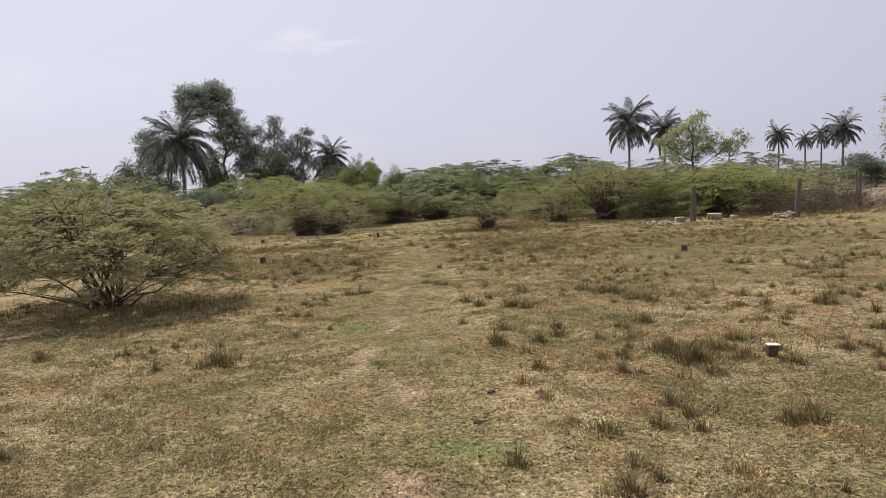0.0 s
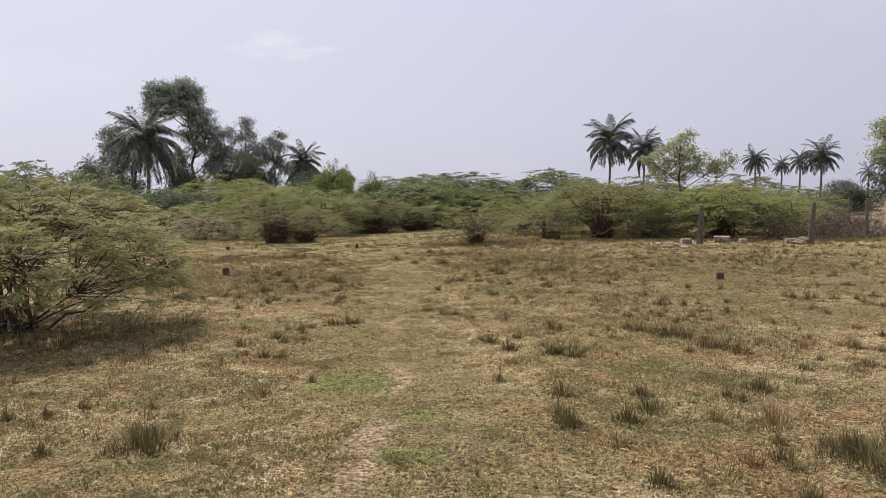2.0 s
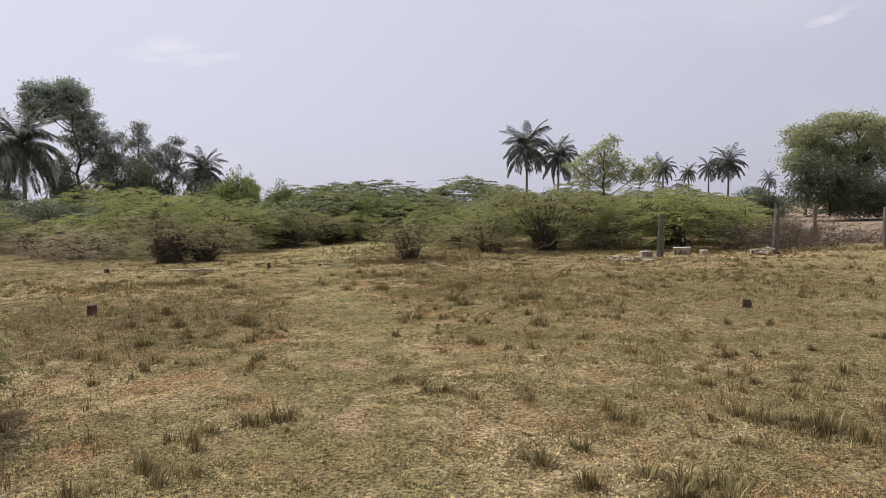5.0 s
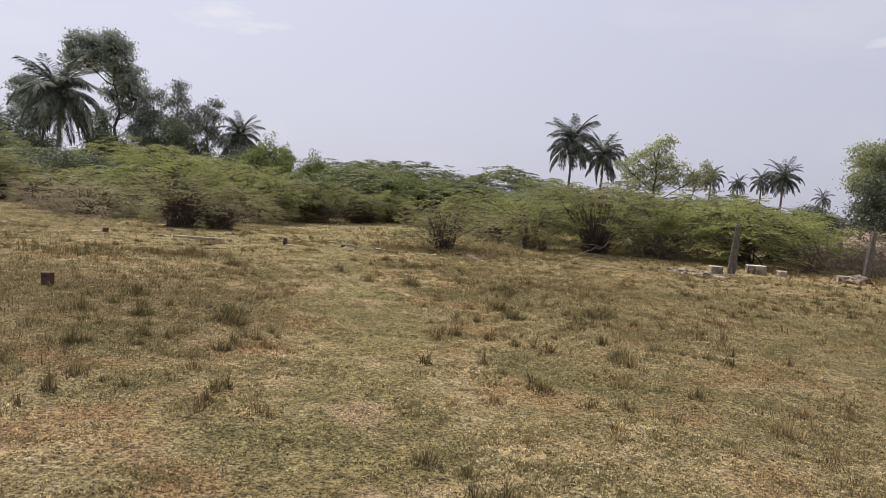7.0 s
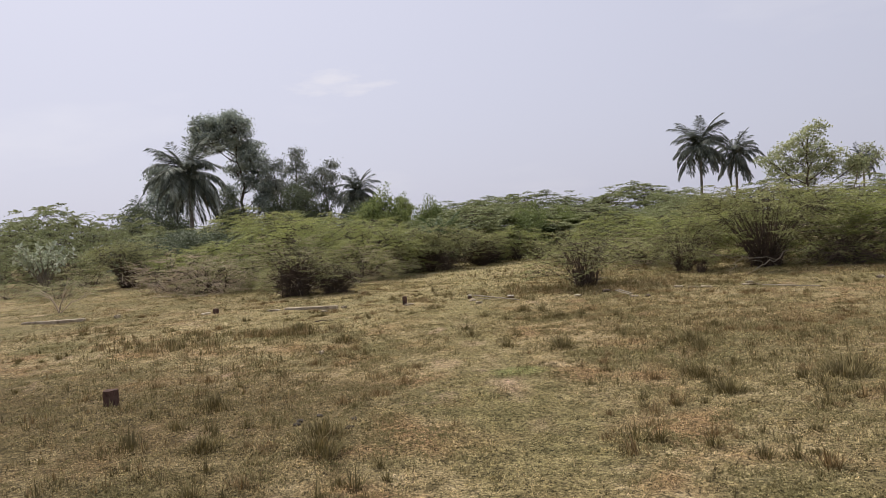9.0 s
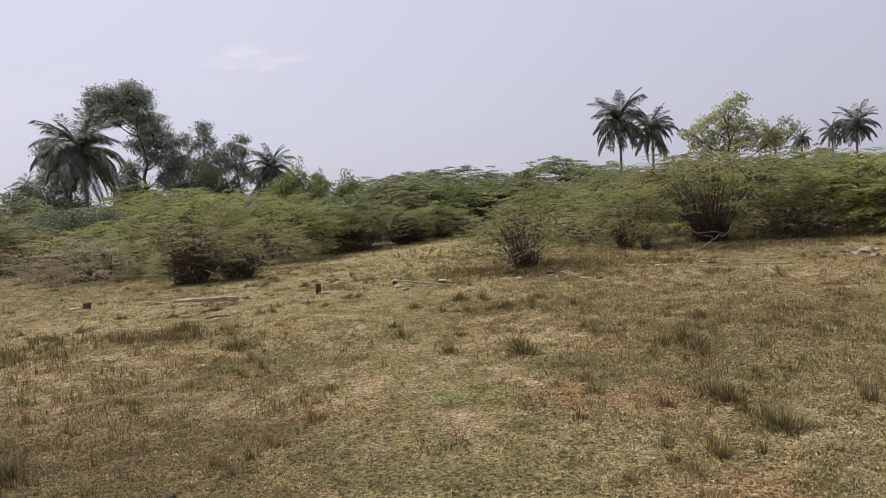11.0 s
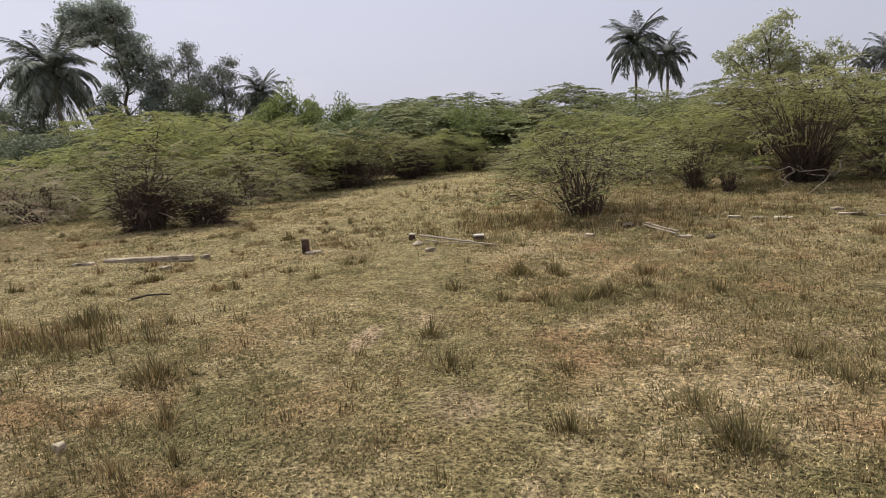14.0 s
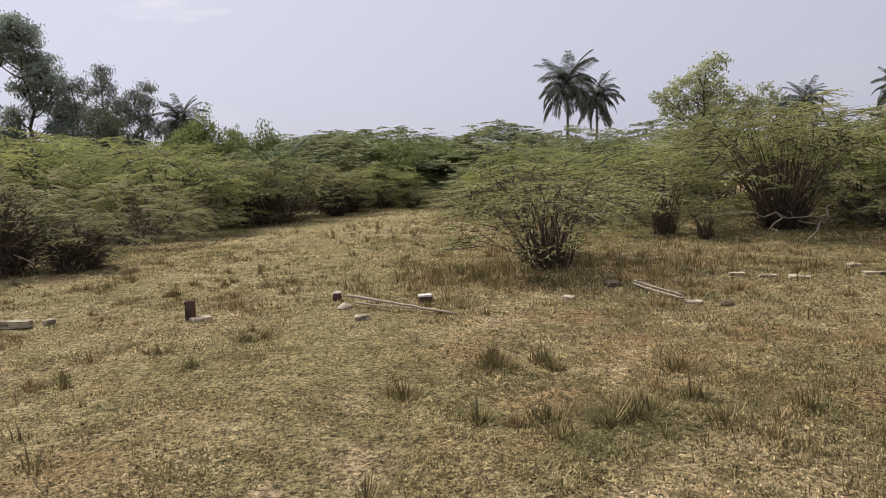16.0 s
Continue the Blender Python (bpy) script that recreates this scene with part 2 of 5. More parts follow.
def ground_material():
    n = Nodes("dry_meadow_soil")
    pos = n.position()
    c = meadow_colour(n, False)
    c = n.mix(n.step(n.noise(0.75, 5.0, pos, 0.7), 0.60, 0.72), c, EARTH)
    c = n.mix(1.0, c, n.ramp(n.noise(34.0, 5.0, pos, 0.85), [(0.36, (1.75, 1.72, 1.68)), (0.48, (0.95, 0.93, 0.90)), (0.60, (0.14, 0.135, 0.125))]), "MULTIPLY")
    c = n.mix(1.0, c, n.ramp(n.noise(9.0, 4.0, pos, 0.75), [(0.34, (1.22, 1.22, 1.22)), (0.52, (0.92, 0.92, 0.90)), (0.66, (0.52, 0.52, 0.48))]), "MULTIPLY")
    # ochre earth of the ploughed field past the fence
    s = n.add("ShaderNodeSeparateXYZ")
    n.link(pos, s.inputs[0])
    edge = n.noise(0.25, 3.0, pos)
    a = n.add("ShaderNodeMath")
    a.operation = "MULTIPLY_ADD"
    a.inputs[1].default_value = 5.0
    n.link(edge, a.inputs[0])
    n.link(s.outputs["Y"], a.inputs[2])
    fx, fy = n.step(s.outputs["X"], 12.5, 15.0), n.step(a.outputs[0], 33.5, 37.0)
    both = n.add("ShaderNodeMath")
    both.operation = "MULTIPLY"
    n.link(fx, both.inputs[0])
    n.link(fy, both.inputs[1])
    c = n.mix(both.outputs[0], c, n.ramp(n.noise(1.2, 4.0, pos), [(0.3, (0.24, 0.175, 0.125)), (0.7, (0.34, 0.26, 0.195))]))
    return n.surface(c, 0.95, n.bump(n.noise(40.0, 5.0, pos, 0.75), 1.0, 0.06), 0.1)


def blade_material(name, stops, glow=0.25, patchy=False):
    n = Nodes(name)
    if patchy:
        c = meadow_colour(n, True)
    else:
        g = n.add("ShaderNodeNewGeometry")
        c = n.ramp(g.outputs["Random Per Island"], stops)
        o = n.add("ShaderNodeObjectInfo")
        c = n.mix(n.step(o.outputs["Random"], 0.0, 2.2), c, stops[-1][1])
    return n.surface(c, 0.8, None, 0.06, glow)


def litter_material():
    """Fallen blades in the turf's own colours, each a little lighter or darker."""
    n = Nodes("curled_dry_blades")
    g = n.add("ShaderNodeNewGeometry")
    c = n.mix(1.0, meadow_colour(n, False), n.ramp(g.outputs["Random Per Island"], [(0.0, (0.3, 0.3, 0.28)), (0.5, (1.05, 1.05, 1.02)), (1.0, (1.7, 1.68, 1.62))]), "MULTIPLY")
    return n.surface(c, 0.85, None, 0.05, 0.12)


def leaf_material(name, dark, mid, light, glow=0.3, spread=0.5, dry=None):
    """Foliage: every leaf has its own tone, every plant a tint, larger patches differ."""
    n = Nodes(name)
    g = n.add("ShaderNodeNewGeometry")
    c = n.ramp(g.outputs["Random Per Island"], [(0.0, dark), (0.5, mid), (1.0, light)])
    o = n.add("ShaderNodeObjectInfo")
    c = n.mix(n.step(n.noise(0.55, 3.0), 0.42, 0.75), c, light)
    c = n.mix(n.step(o.outputs["Random"], 0.0, 1.0 / spread), c, dry or dark)
    return n.surface(c, 0.62, None, 0.25, glow)


def bark_material(name, dark, light, scale=14.0):
    n = Nodes(name)
    pos = n.position()
    c = n.ramp(n.noise(scale, 5.0, pos, 0.7), [(0.3, dark), (0.7, light)])
    return n.surface(c, 0.9, n.bump(n.noise(scale * 3, 3.0, pos), 0.6, 0.01), 0.15)


def stone_material(name, dark, mid, light, stain, scale=9.0, cut=(0.58, 0.70)):
    n = Nodes(name)
    pos = n.position()
    c = n.ramp(n.noise(scale, 5.0, pos, 0.7), [(0.25, dark), (0.5, mid), (0.78, light)])
    c = n.mix(n.step(n.noise(scale * 0.45, 4.0, pos, 0.75), *cut), c, stain)
    return n.surface(c, 0.9, n.bump(n.noise(scale * 7, 4.0, pos, 0.7), 0.7, 0.008), 0.2)


M_GROUND = ground_material()
M_GRASS = blade_material("short_grass", (), 0.2, True)
M_LITTER = litter_material()
M_HERB = blade_material("low_herb_leaves", [(0.0, (0.04, 0.036, 0.014)), (0.4, (0.125, 0.108, 0.045)), (0.7, (0.235, 0.20, 0.088)), (1.0, (0.42, 0.355, 0.18))], 0.2)
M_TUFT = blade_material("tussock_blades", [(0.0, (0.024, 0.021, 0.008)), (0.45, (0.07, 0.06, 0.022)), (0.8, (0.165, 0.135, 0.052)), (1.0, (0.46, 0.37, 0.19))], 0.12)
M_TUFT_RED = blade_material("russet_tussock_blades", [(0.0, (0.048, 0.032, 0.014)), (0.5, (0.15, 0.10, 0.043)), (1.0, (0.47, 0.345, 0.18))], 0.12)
M_THORN = leaf_material("thorn_scrub_leaf", (0.172, 0.183, 0.076), (0.292, 0.298, 0.120), (0.435, 0.43, 0.188), 0.36, 0.35, (0.28, 0.275, 0.112))
M_HEDGE = leaf_material("fresh_thorn_leaf", (0.15, 0.175, 0.052), (0.275, 0.305, 0.095), (0.45, 0.465, 0.16), 0.4, 0.3, (0.29, 0.29, 0.105))
M_THORN_NEAR = leaf_material("pale_thorn_leaf", (0.27, 0.275, 0.12), (0.42, 0.41, 0.18), (0.55, 0.52, 0.26), 0.36, 0.3)
# far thorn bushes: a greyer leaf, with distance haze in its colour
M_THORN_FAR = leaf_material("hazed_thorn_leaf", (0.14, 0.16, 0.075), (0.235, 0.26, 0.12), (0.36, 0.375, 0.18), 0.32, 0.35)
M_LUSH = leaf_material("lush_leaf", (0.12, 0.15, 0.052), (0.20, 0.24, 0.085), (0.30, 0.34, 0.125), 0.35)
# tall far trees: bluish grey mixed into the leaf colour as haze
M_HAZED_DARK = leaf_material("hazed_dark_leaf", (0.088, 0.11, 0.092), (0.225, 0.255, 0.21), (0.46, 0.505, 0.42), 0.34, 0.3)
# darker twin of the tree leaf, with understorey shade in its colour
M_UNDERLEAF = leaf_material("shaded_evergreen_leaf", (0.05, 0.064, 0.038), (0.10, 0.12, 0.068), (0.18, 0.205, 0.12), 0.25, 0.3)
# slender far trees: haze painted into the grey-green too
M_HAZED_GREY = leaf_material("hazed_grey_leaf", (0.088, 0.098, 0.082), (0.185, 0.20, 0.165), (0.34, 0.36, 0.30), 0.28, 0.3)
M_SUNLEAF = leaf_material("yellow_green_leaf", (0.17, 0.19, 0.095), (0.30, 0.325, 0.165), (0.47, 0.485, 0.27), 0.4, 0.3)
M_MILKLEAF = leaf_material("pale_grey_leaf", (0.22, 0.255, 0.16), (0.37, 0.405, 0.28), (0.54, 0.565, 0.43), 0.2, 0.3)
M_PALM = leaf_material("coconut_frond", (0.036, 0.047, 0.037), (0.075, 0.09, 0.068), (0.19, 0.205, 0.165), 0.16, 0.3)
# paler copy of the frond leaf: the look of lit fronds as colour
M_PALM_LIT = leaf_material("lit_frond", (0.10, 0.115, 0.085), (0.19, 0.21, 0.165), (0.36, 0.38, 0.32), 0.2, 0.3)
M_PALM_DRY = leaf_material("dry_frond", (0.08, 0.068, 0.05), (0.125, 0.105, 0.075), (0.18, 0.155, 0.11), 0.12, 0.3)
M_DATE = leaf_material("date_palm_leaf", (0.05, 0.075, 0.03), (0.10, 0.14, 0.055), (0.17, 0.20, 0.09), 0.25, 0.3)
M_BARK = bark_material("thorn_bark", (0.045, 0.034, 0.026), (0.125, 0.098, 0.075))
M_TWIG = bark_material("dry_twig", (0.14, 0.115, 0.085), (0.30, 0.26, 0.20), 30.0)
M_DARKTWIG = bark_material("dead_dark_twig", (0.055, 0.040, 0.031), (0.14, 0.105, 0.08), 30.0)
M_DRYTWIG = bark_material("bleached_twig", (0.34, 0.265, 0.185), (0.58, 0.475, 0.35), 30.0)
M_BRUSH = bark_material("grey_brown_brush", (0.075, 0.056, 0.045), (0.175, 0.138, 0.112), 30.0)
M_PALE_WOOD = bark_material("bleached_wood", (0.24, 0.20, 0.15), (0.42, 0.37, 0.29), 22.0)
M_PALMBARK = bark_material("palm_bark", (0.10, 0.085, 0.07), (0.24, 0.21, 0.175), 6.0)
M_CONCRETE = stone_material("weathered_concrete", (0.19, 0.157, 0.11), (0.36, 0.30, 0.215), (0.56, 0.48, 0.35), (0.12, 0.096, 0.066))
M_POST = stone_material("old_fence_concrete", (0.085, 0.072, 0.058), (0.15, 0.13, 0.108), (0.24, 0.21, 0.18), (0.05, 0.04, 0.033))
M_RUBBLE = stone_material("broken_limewashed_rubble", (0.20, 0.16, 0.115), (0.36, 0.30, 0.22), (0.64, 0.57, 0.45), (0.13, 0.10, 0.07), 7.0, (0.47, 0.56))
M_WHITEBLOCK = stone_material("limewashed_block", (0.29, 0.235, 0.165), (0.46, 0.385, 0.275), (0.66, 0.58, 0.43), (0.16, 0.125, 0.085), 9.0, (0.49, 0.60))
M_BROWNSTONE = stone_material("weathered_brown_stone", (0.062, 0.046, 0.031), (0.115, 0.086, 0.058), (0.20, 0.155, 0.108), (0.05, 0.037, 0.026), 14.0)
# brick reds set darker, so shade on the near faces is in the tone
M_BRICK = stone_material("red_brick", (0.06, 0.036, 0.028), (0.10, 0.06, 0.046), (0.15, 0.092, 0.07), (0.04, 0.028, 0.022), 16.0)
M_MORTAR = stone_material("pale_mortar", (0.50, 0.46, 0.39), (0.66, 0.62, 0.54), (0.78, 0.74, 0.66), (0.36, 0.30, 0.24), 16.0)
M_BLUE = stone_material("chalky_blue_paint", (0.19, 0.26, 0.34), (0.27, 0.35, 0.44), (0.38, 0.45, 0.53), (0.45, 0.45, 0.42), 12.0, (0.66, 0.72))
M_WHITEPAINT = stone_material("flaking_white_paint", (0.40, 0.42, 0.43), (0.53, 0.55, 0.56), (0.64, 0.66, 0.66), (0.30, 0.28, 0.25), 12.0, (0.66, 0.72))
M_BOARD = stone_material("faded_board_paint", (0.40, 0.42, 0.43), (0.52, 0.54, 0.55), (0.62, 0.64, 0.65), (0.30, 0.27, 0.22), 4.0)
M_WIRE = stone_material("rusted_wire", (0.10, 0.08, 0.07), (0.16, 0.13, 0.11), (0.22, 0.19, 0.17), (0.14, 0.07, 0.04), 40.0)


# ---------------------------------------------------------------- building helpers
class Soup:
    """Gathers triangles and quads for one mesh."""

    def __init__(self):
        self.v, self.t, self.q, self.n = [], [], [], 0

    def put(self, verts, tris=None, quads=None):
        verts = np.asarray(verts, float).reshape(-1, 3)
        if tris is not None:
            self.t.append(np.asarray(tris, np.int64).reshape(-1, 3) + self.n)
        if quads is not None:
            self.q.append(np.asarray(quads, np.int64).reshape(-1, 4) + self.n)
        self.v.append(verts)
        self.n += len(verts)

    def tube(self, pts, radii, sides=5, cap=True):
        pts, radii = np.asarray(pts, float), np.asarray(radii, float)
        d = np.gradient(pts, axis=0)
        d /= np.linalg.norm(d, axis=1, keepdims=True) + 1e-9
        ref = np.where(np.abs(d[:, 2:3]) > 0.9, np.array([[1.0, 0, 0]]), np.array([[0, 0, 1.0]]))
        u = np.cross(d, ref)
        u /= np.linalg.norm(u, axis=1, keepdims=True) + 1e-9
        w = np.cross(d, u)
        a = np.arange(sides) / sides * 2 * math.pi
        ring = pts[:, None] + radii[:, None, None] * (u[:, None] * np.cos(a)[None, :, None] + w[:, None] * np.sin(a)[None, :, None])
        m = len(pts)
        i, j = np.meshgrid(np.arange(m - 1), np.arange(sides), indexing="ij")
        k = (j + 1) % sides
        quads = np.stack([i * sides + j, i * sides + k, (i + 1) * sides + k, (i + 1) * sides + j], -1).reshape(-1, 4)
        self.put(ring.reshape(-1, 3), None, quads)
        if cap:
            top = self.n
            self.v.append(pts[-1:])
            self.n += 1
            base = top - sides
            self.t.append(np.array([[base + s, base + (s + 1) % sides, top] for s in range(sides)], np.int64))

    def leaves(self, at, way, up, length, width, simple=0.0):
        """One rhombic leaf, or a plain pointed one, at every point."""
        way = way / (np.linalg.norm(way, axis=1, keepdims=True) + 1e-9)
        side = np.cross(way, up)
        side /= np.linalg.norm(side, axis=1, keepdims=True) + 1e-9
        nor = np.cross(side, way)
        l, w = length[:, None], width[:, None]
        if simple:
            v = np.stack([at - side * w * simple, at + side * w * simple, at + way * l], 1)
            self.put(v.reshape(-1, 3), np.arange(len(at) * 3).reshape(-1, 3))
            return
        v = np.stack([at, at + way * l * 0.45 + side * w * 0.5 + nor * l * 0.04, at + way * l - nor * l * 0.08,
                      at + way * l * 0.45 - side * w * 0.5 + nor * l * 0.04], 1)
        m = len(at)
        self.put(v.reshape(-1, 3), None, np.arange(m * 4).reshape(-1, 4))

    def mesh(self, name, smooth=True):
        me = bpy.data.meshes.new(name)
        v = np.concatenate(self.v)
        t = np.concatenate(self.t) if self.t else np.zeros((0, 3), np.int64)
        q = np.concatenate(self.q) if self.q else np.zeros((0, 4), np.int64)
        loops = np.concatenate([t.ravel(), q.ravel()])
        starts = np.concatenate([np.arange(len(t)) * 3, len(t) * 3 + np.arange(len(q)) * 4])
        me.vertices.add(len(v))
        me.vertices.foreach_set("co", v.ravel())
        me.loops.add(len(loops))
        me.loops.foreach_set("vertex_index", loops.astype(np.int32))
        me.polygons.add(len(starts))
        me.polygons.foreach_set("loop_start", starts.astype(np.int32))
        me.polygons.foreach_set("use_smooth", np.full(len(starts), smooth))
        me.update(calc_edges=True)
        me.validate()
        return me


def put_mesh(name, mesh, material, parent=None, label=""):
    mesh.materials.clear()
    mesh.materials.append(material)
    ob = new(name, mesh)
    if parent is not None:
        ob.parent = parent
    return tagged(ob, label)


def part(name, bm, material, parent=None, label=""):
    me = bpy.data.meshes.new(name)
    bm.to_mesh(me)
    bm.free()
    return put_mesh(name, me, material, parent, label)


def place(x, y, z=0.0, turn=0.0, sx=1.0, sy=None, sz=None):
    return pose(x, y, z, 0, 0, turn) @ Matrix.Diagonal((sx, sy or sx, sz or sx, 1))


def gz(x, y):
    """Height of the meadow: low swells, level far off."""
    x, y = np.asarray(x, float), np.asarray(y, float)
    h = 0.018 * np.sin(x * 0.9 + 1.3) * np.sin(y * 0.7 + 0.4) + 0.014 * np.sin(x * 1.9 - y * 1.3) + 0.009 * np.sin(x * 3.7 + y * 4.1 + 1.0)
    h = h + 0.006 * np.sin(x * 7.3 - y * 5.9)
    return h * np.exp(-(np.maximum(np.abs(x), np.abs(y - 16)) / 45.0) ** 4)


def unit(a):
    return a / (np.linalg.norm(a, axis=-1, keepdims=True) + 1e-9)


# ---------------------------------------------------------------- ground
def axis(lo, hi, step, far):
    mid = np.arange(lo, hi + step / 2, step)
    grow = step * 1.25 ** np.arange(1, 60)
    out = np.cumsum(grow)
    out = out[out < far]
    return np.concatenate([lo - out[::-1], mid, hi + out])


def build_ground():
    gx, gy = axis(-13, 13, 0.22, 2500), axis(-3, 32, 0.22, 2500)
    X, Y = np.meshgrid(gx, gy)
    s = Soup()
    nx, ny = len(gx), len(gy)
    i, j = np.meshgrid(np.arange(ny - 1), np.arange(nx - 1), indexing="ij")
    q = np.stack([i * nx + j, i * nx + j + 1, (i + 1) * nx + j + 1, (i + 1) * nx + j], -1)
    s.put(np.stack([X, Y, gz(X, Y)], -1), None, q)
    return tagged(put_mesh("ground", s.mesh("ground"), M_GROUND), "dry grazed meadow soil with straw and bare earth", "ground", kind="structure")


build_ground()


def trodden(x, y):
    """How close a place is to the middle of the trodden strip, 0 to 1."""
    mid = 2.3 - 0.235 * (y - 2.0) + 0.25 * np.sin(y * 0.5)
    return np.exp(-((x - mid) / 0.55) ** 2)


LATTICE = np.random.default_rng(3).uniform(0, 1, (256, 256))


def lumps(x, y, scale):
    """Smooth value noise from 0 to 1."""
    u, v = np.asarray(x) * scale + 37.3, np.asarray(y) * scale + 91.7
    i, j = np.floor(u).astype(int), np.floor(v).astype(int)
    f, g = u - i, v - j
    f, g = f * f * (3 - 2 * f), g * g * (3 - 2 * g)
    A = LATTICE
    i0, i1, j0, j1 = i % 256, (i + 1) % 256, j % 256, (j + 1) % 256
    return (A[i0, j0] * (1 - f) + A[i1, j0] * f) * (1 - g) + (A[i0, j1] * (1 - f) + A[i1, j1] * f) * g


def build_short_grass():
    rng = np.random.default_rng(11)
    short, herb, litter = Soup(), Soup(), Soup()
    # bands of the meadow: from y, to y, half width, small clumps, blades in each, size
    for lo, hi, half, clumps, each, size in ((0.0, 8.0, 5.8, 54000, 9, 0.85), (8.0, 16.0, 7.6, 56000, 8, 0.85), (16.0, 24.0, 11.0, 78000, 7, 0.88),
                                            (24.0, 33.0, 17.0, 40000, 5, 1.35), (30.0, 46.0, 22.0, 18000, 4, 2.2)):
        cy = rng.uniform(lo, hi, clumps)
        side = np.where(rng.uniform(0, 1, clumps) < 0.5, rng.uniform(-1, 1, clumps), np.clip(rng.normal(0, 0.36, clumps), -1, 1))
        cx = side * half + (2.4 - 0.17 * cy)
        bare = np.zeros(clumps, bool)
        for sx, sy, rx, ry, tone in SPOTS:
            if tone is EARTH:
                bare |= ((cx - sx) / rx) ** 2 + ((cy - sy) / ry) ** 2 < 1.0
        cx, cy = cx[~bare], cy[~bare]
        path = trodden(cx, cy)
        g = 0.62 * lumps(cx, cy, 3.4) + 0.36 * lumps(cx, cy, 7.5) + 0.2 * lumps(cx, cy, 0.5) - 0.25 * path
        keep = rng.uniform(0, 1, len(cx)) < 0.45 + 0.75 * g
        cx, cy, g, path = cx[keep], cy[keep], g[keep], path[keep]
        green = g > 0.65 + 0.03 * rng.normal(0, 1, len(g))
        for soup, pick in ((short, ~green), (herb, green)):
            x, y, gg, pp = (np.repeat(q[pick], each) for q in (cx, cy, g, path))
            m = len(x)
            x, y = x + rng.normal(0, 0.022 * size, m), y + rng.normal(0, 0.022 * size, m)
            a = rng.uniform(0, 2 * math.pi, m)
            tall = size * rng.uniform(0.35, 1.2, m) * (0.015 + 0.038 * np.clip(gg - 0.25, 0, 1) ** 1.5)
            lean = tall * rng.uniform(0.2, 1.3, m)
            wide = size * rng.uniform(0.0026, 0.0058, m)
            if soup is herb:  # small rounded leaves
                wide, tall = wide * 1.5, tall * 0.9
            z = gz(x, y) - 0.004
            b = a + math.pi / 2 + rng.normal(0, 0.5, m)
            base = np.stack([x, y, z], 1)
            off = np.stack([np.cos(b) * wide, np.sin(b) * wide, np.zeros(m)], 1)
            tip = base + np.stack([np.cos(a) * lean, np.sin(a) * lean, tall], 1)
            soup.put(np.stack([base - off, base + off, tip], 1), np.arange(m * 3).reshape(-1, 3))
    # curled dry blades that lie over the turf: from y, to y, half width, blades
    for lo, hi, half, m in ((1.5, 9.0, 4.6, 85000), (9.0, 17.0, 5.6, 70000), (17.0, 24.5, 7.0, 60000)):
        y = rng.uniform(lo, hi, m)
        x = np.clip(rng.normal(0, 0.5, m), -1, 1) * half + (2.4 - 0.17 * y)
        keep = lumps(x, y, 5.0) * 0.6 + lumps(x + 3, y, 1.3) * 0.4 > rng.uniform(0.1, 0.62, m)
        for sx, sy, rx, ry, tone in SPOTS:
            if tone is EARTH:
                keep &= ((x - sx) / rx) ** 2 + ((y - sy) / ry) ** 2 > rng.uniform(0.8, 2.0, m)
        x, y = x[keep], y[keep]
        m = len(x)
        a = rng.uniform(0, 2 * math.pi, m)
        ln, wide = rng.uniform(0.018, 0.055, m), rng.uniform(0.0016, 0.0038, m)
        base = np.stack([x, y, gz(x, y) + rng.uniform(0.0, 0.012, m)], 1)
        along = np.stack([np.cos(a), np.sin(a), np.zeros(m)], 1)
        across = np.stack([-np.sin(a), np.cos(a), rng.normal(0, 0.35, m)], 1) * wide[:, None]
        crook = base + along * (ln * 0.5)[:, None] + across * rng.normal(0, 1.5, m)[:, None]
        crook[:, 2] += rng.uniform(0.002, 0.012, m)
        tip = base + along * ln[:, None] + across * rng.normal(0, 2.5, m)[:, None]
        v = np.stack([base - across * 0.5, crook + across, crook - across, tip], 1).reshape(-1, 3)
        o = np.arange(m)[:, None] * 4
        litter.put(v, np.concatenate([o + [[0, 1, 2]], o + [[2, 1, 3]]]))
    tagged(put_mesh("short_grass", short.mesh("short_grass", False), M_GRASS), "short dry grazed grass, straw and olive, covering the meadow", "grass", kind="stuff")
    tagged(put_mesh("dry_litter", litter.mesh("dry_litter", False), M_LITTER), "curled dry blades lying over the short turf", "grass", kind="stuff")
    tagged(put_mesh("low_herbs", herb.mesh("low_herbs", False), M_HERB), "low dark green and brown herbs in patches", "grass", kind="stuff")


build_short_grass()


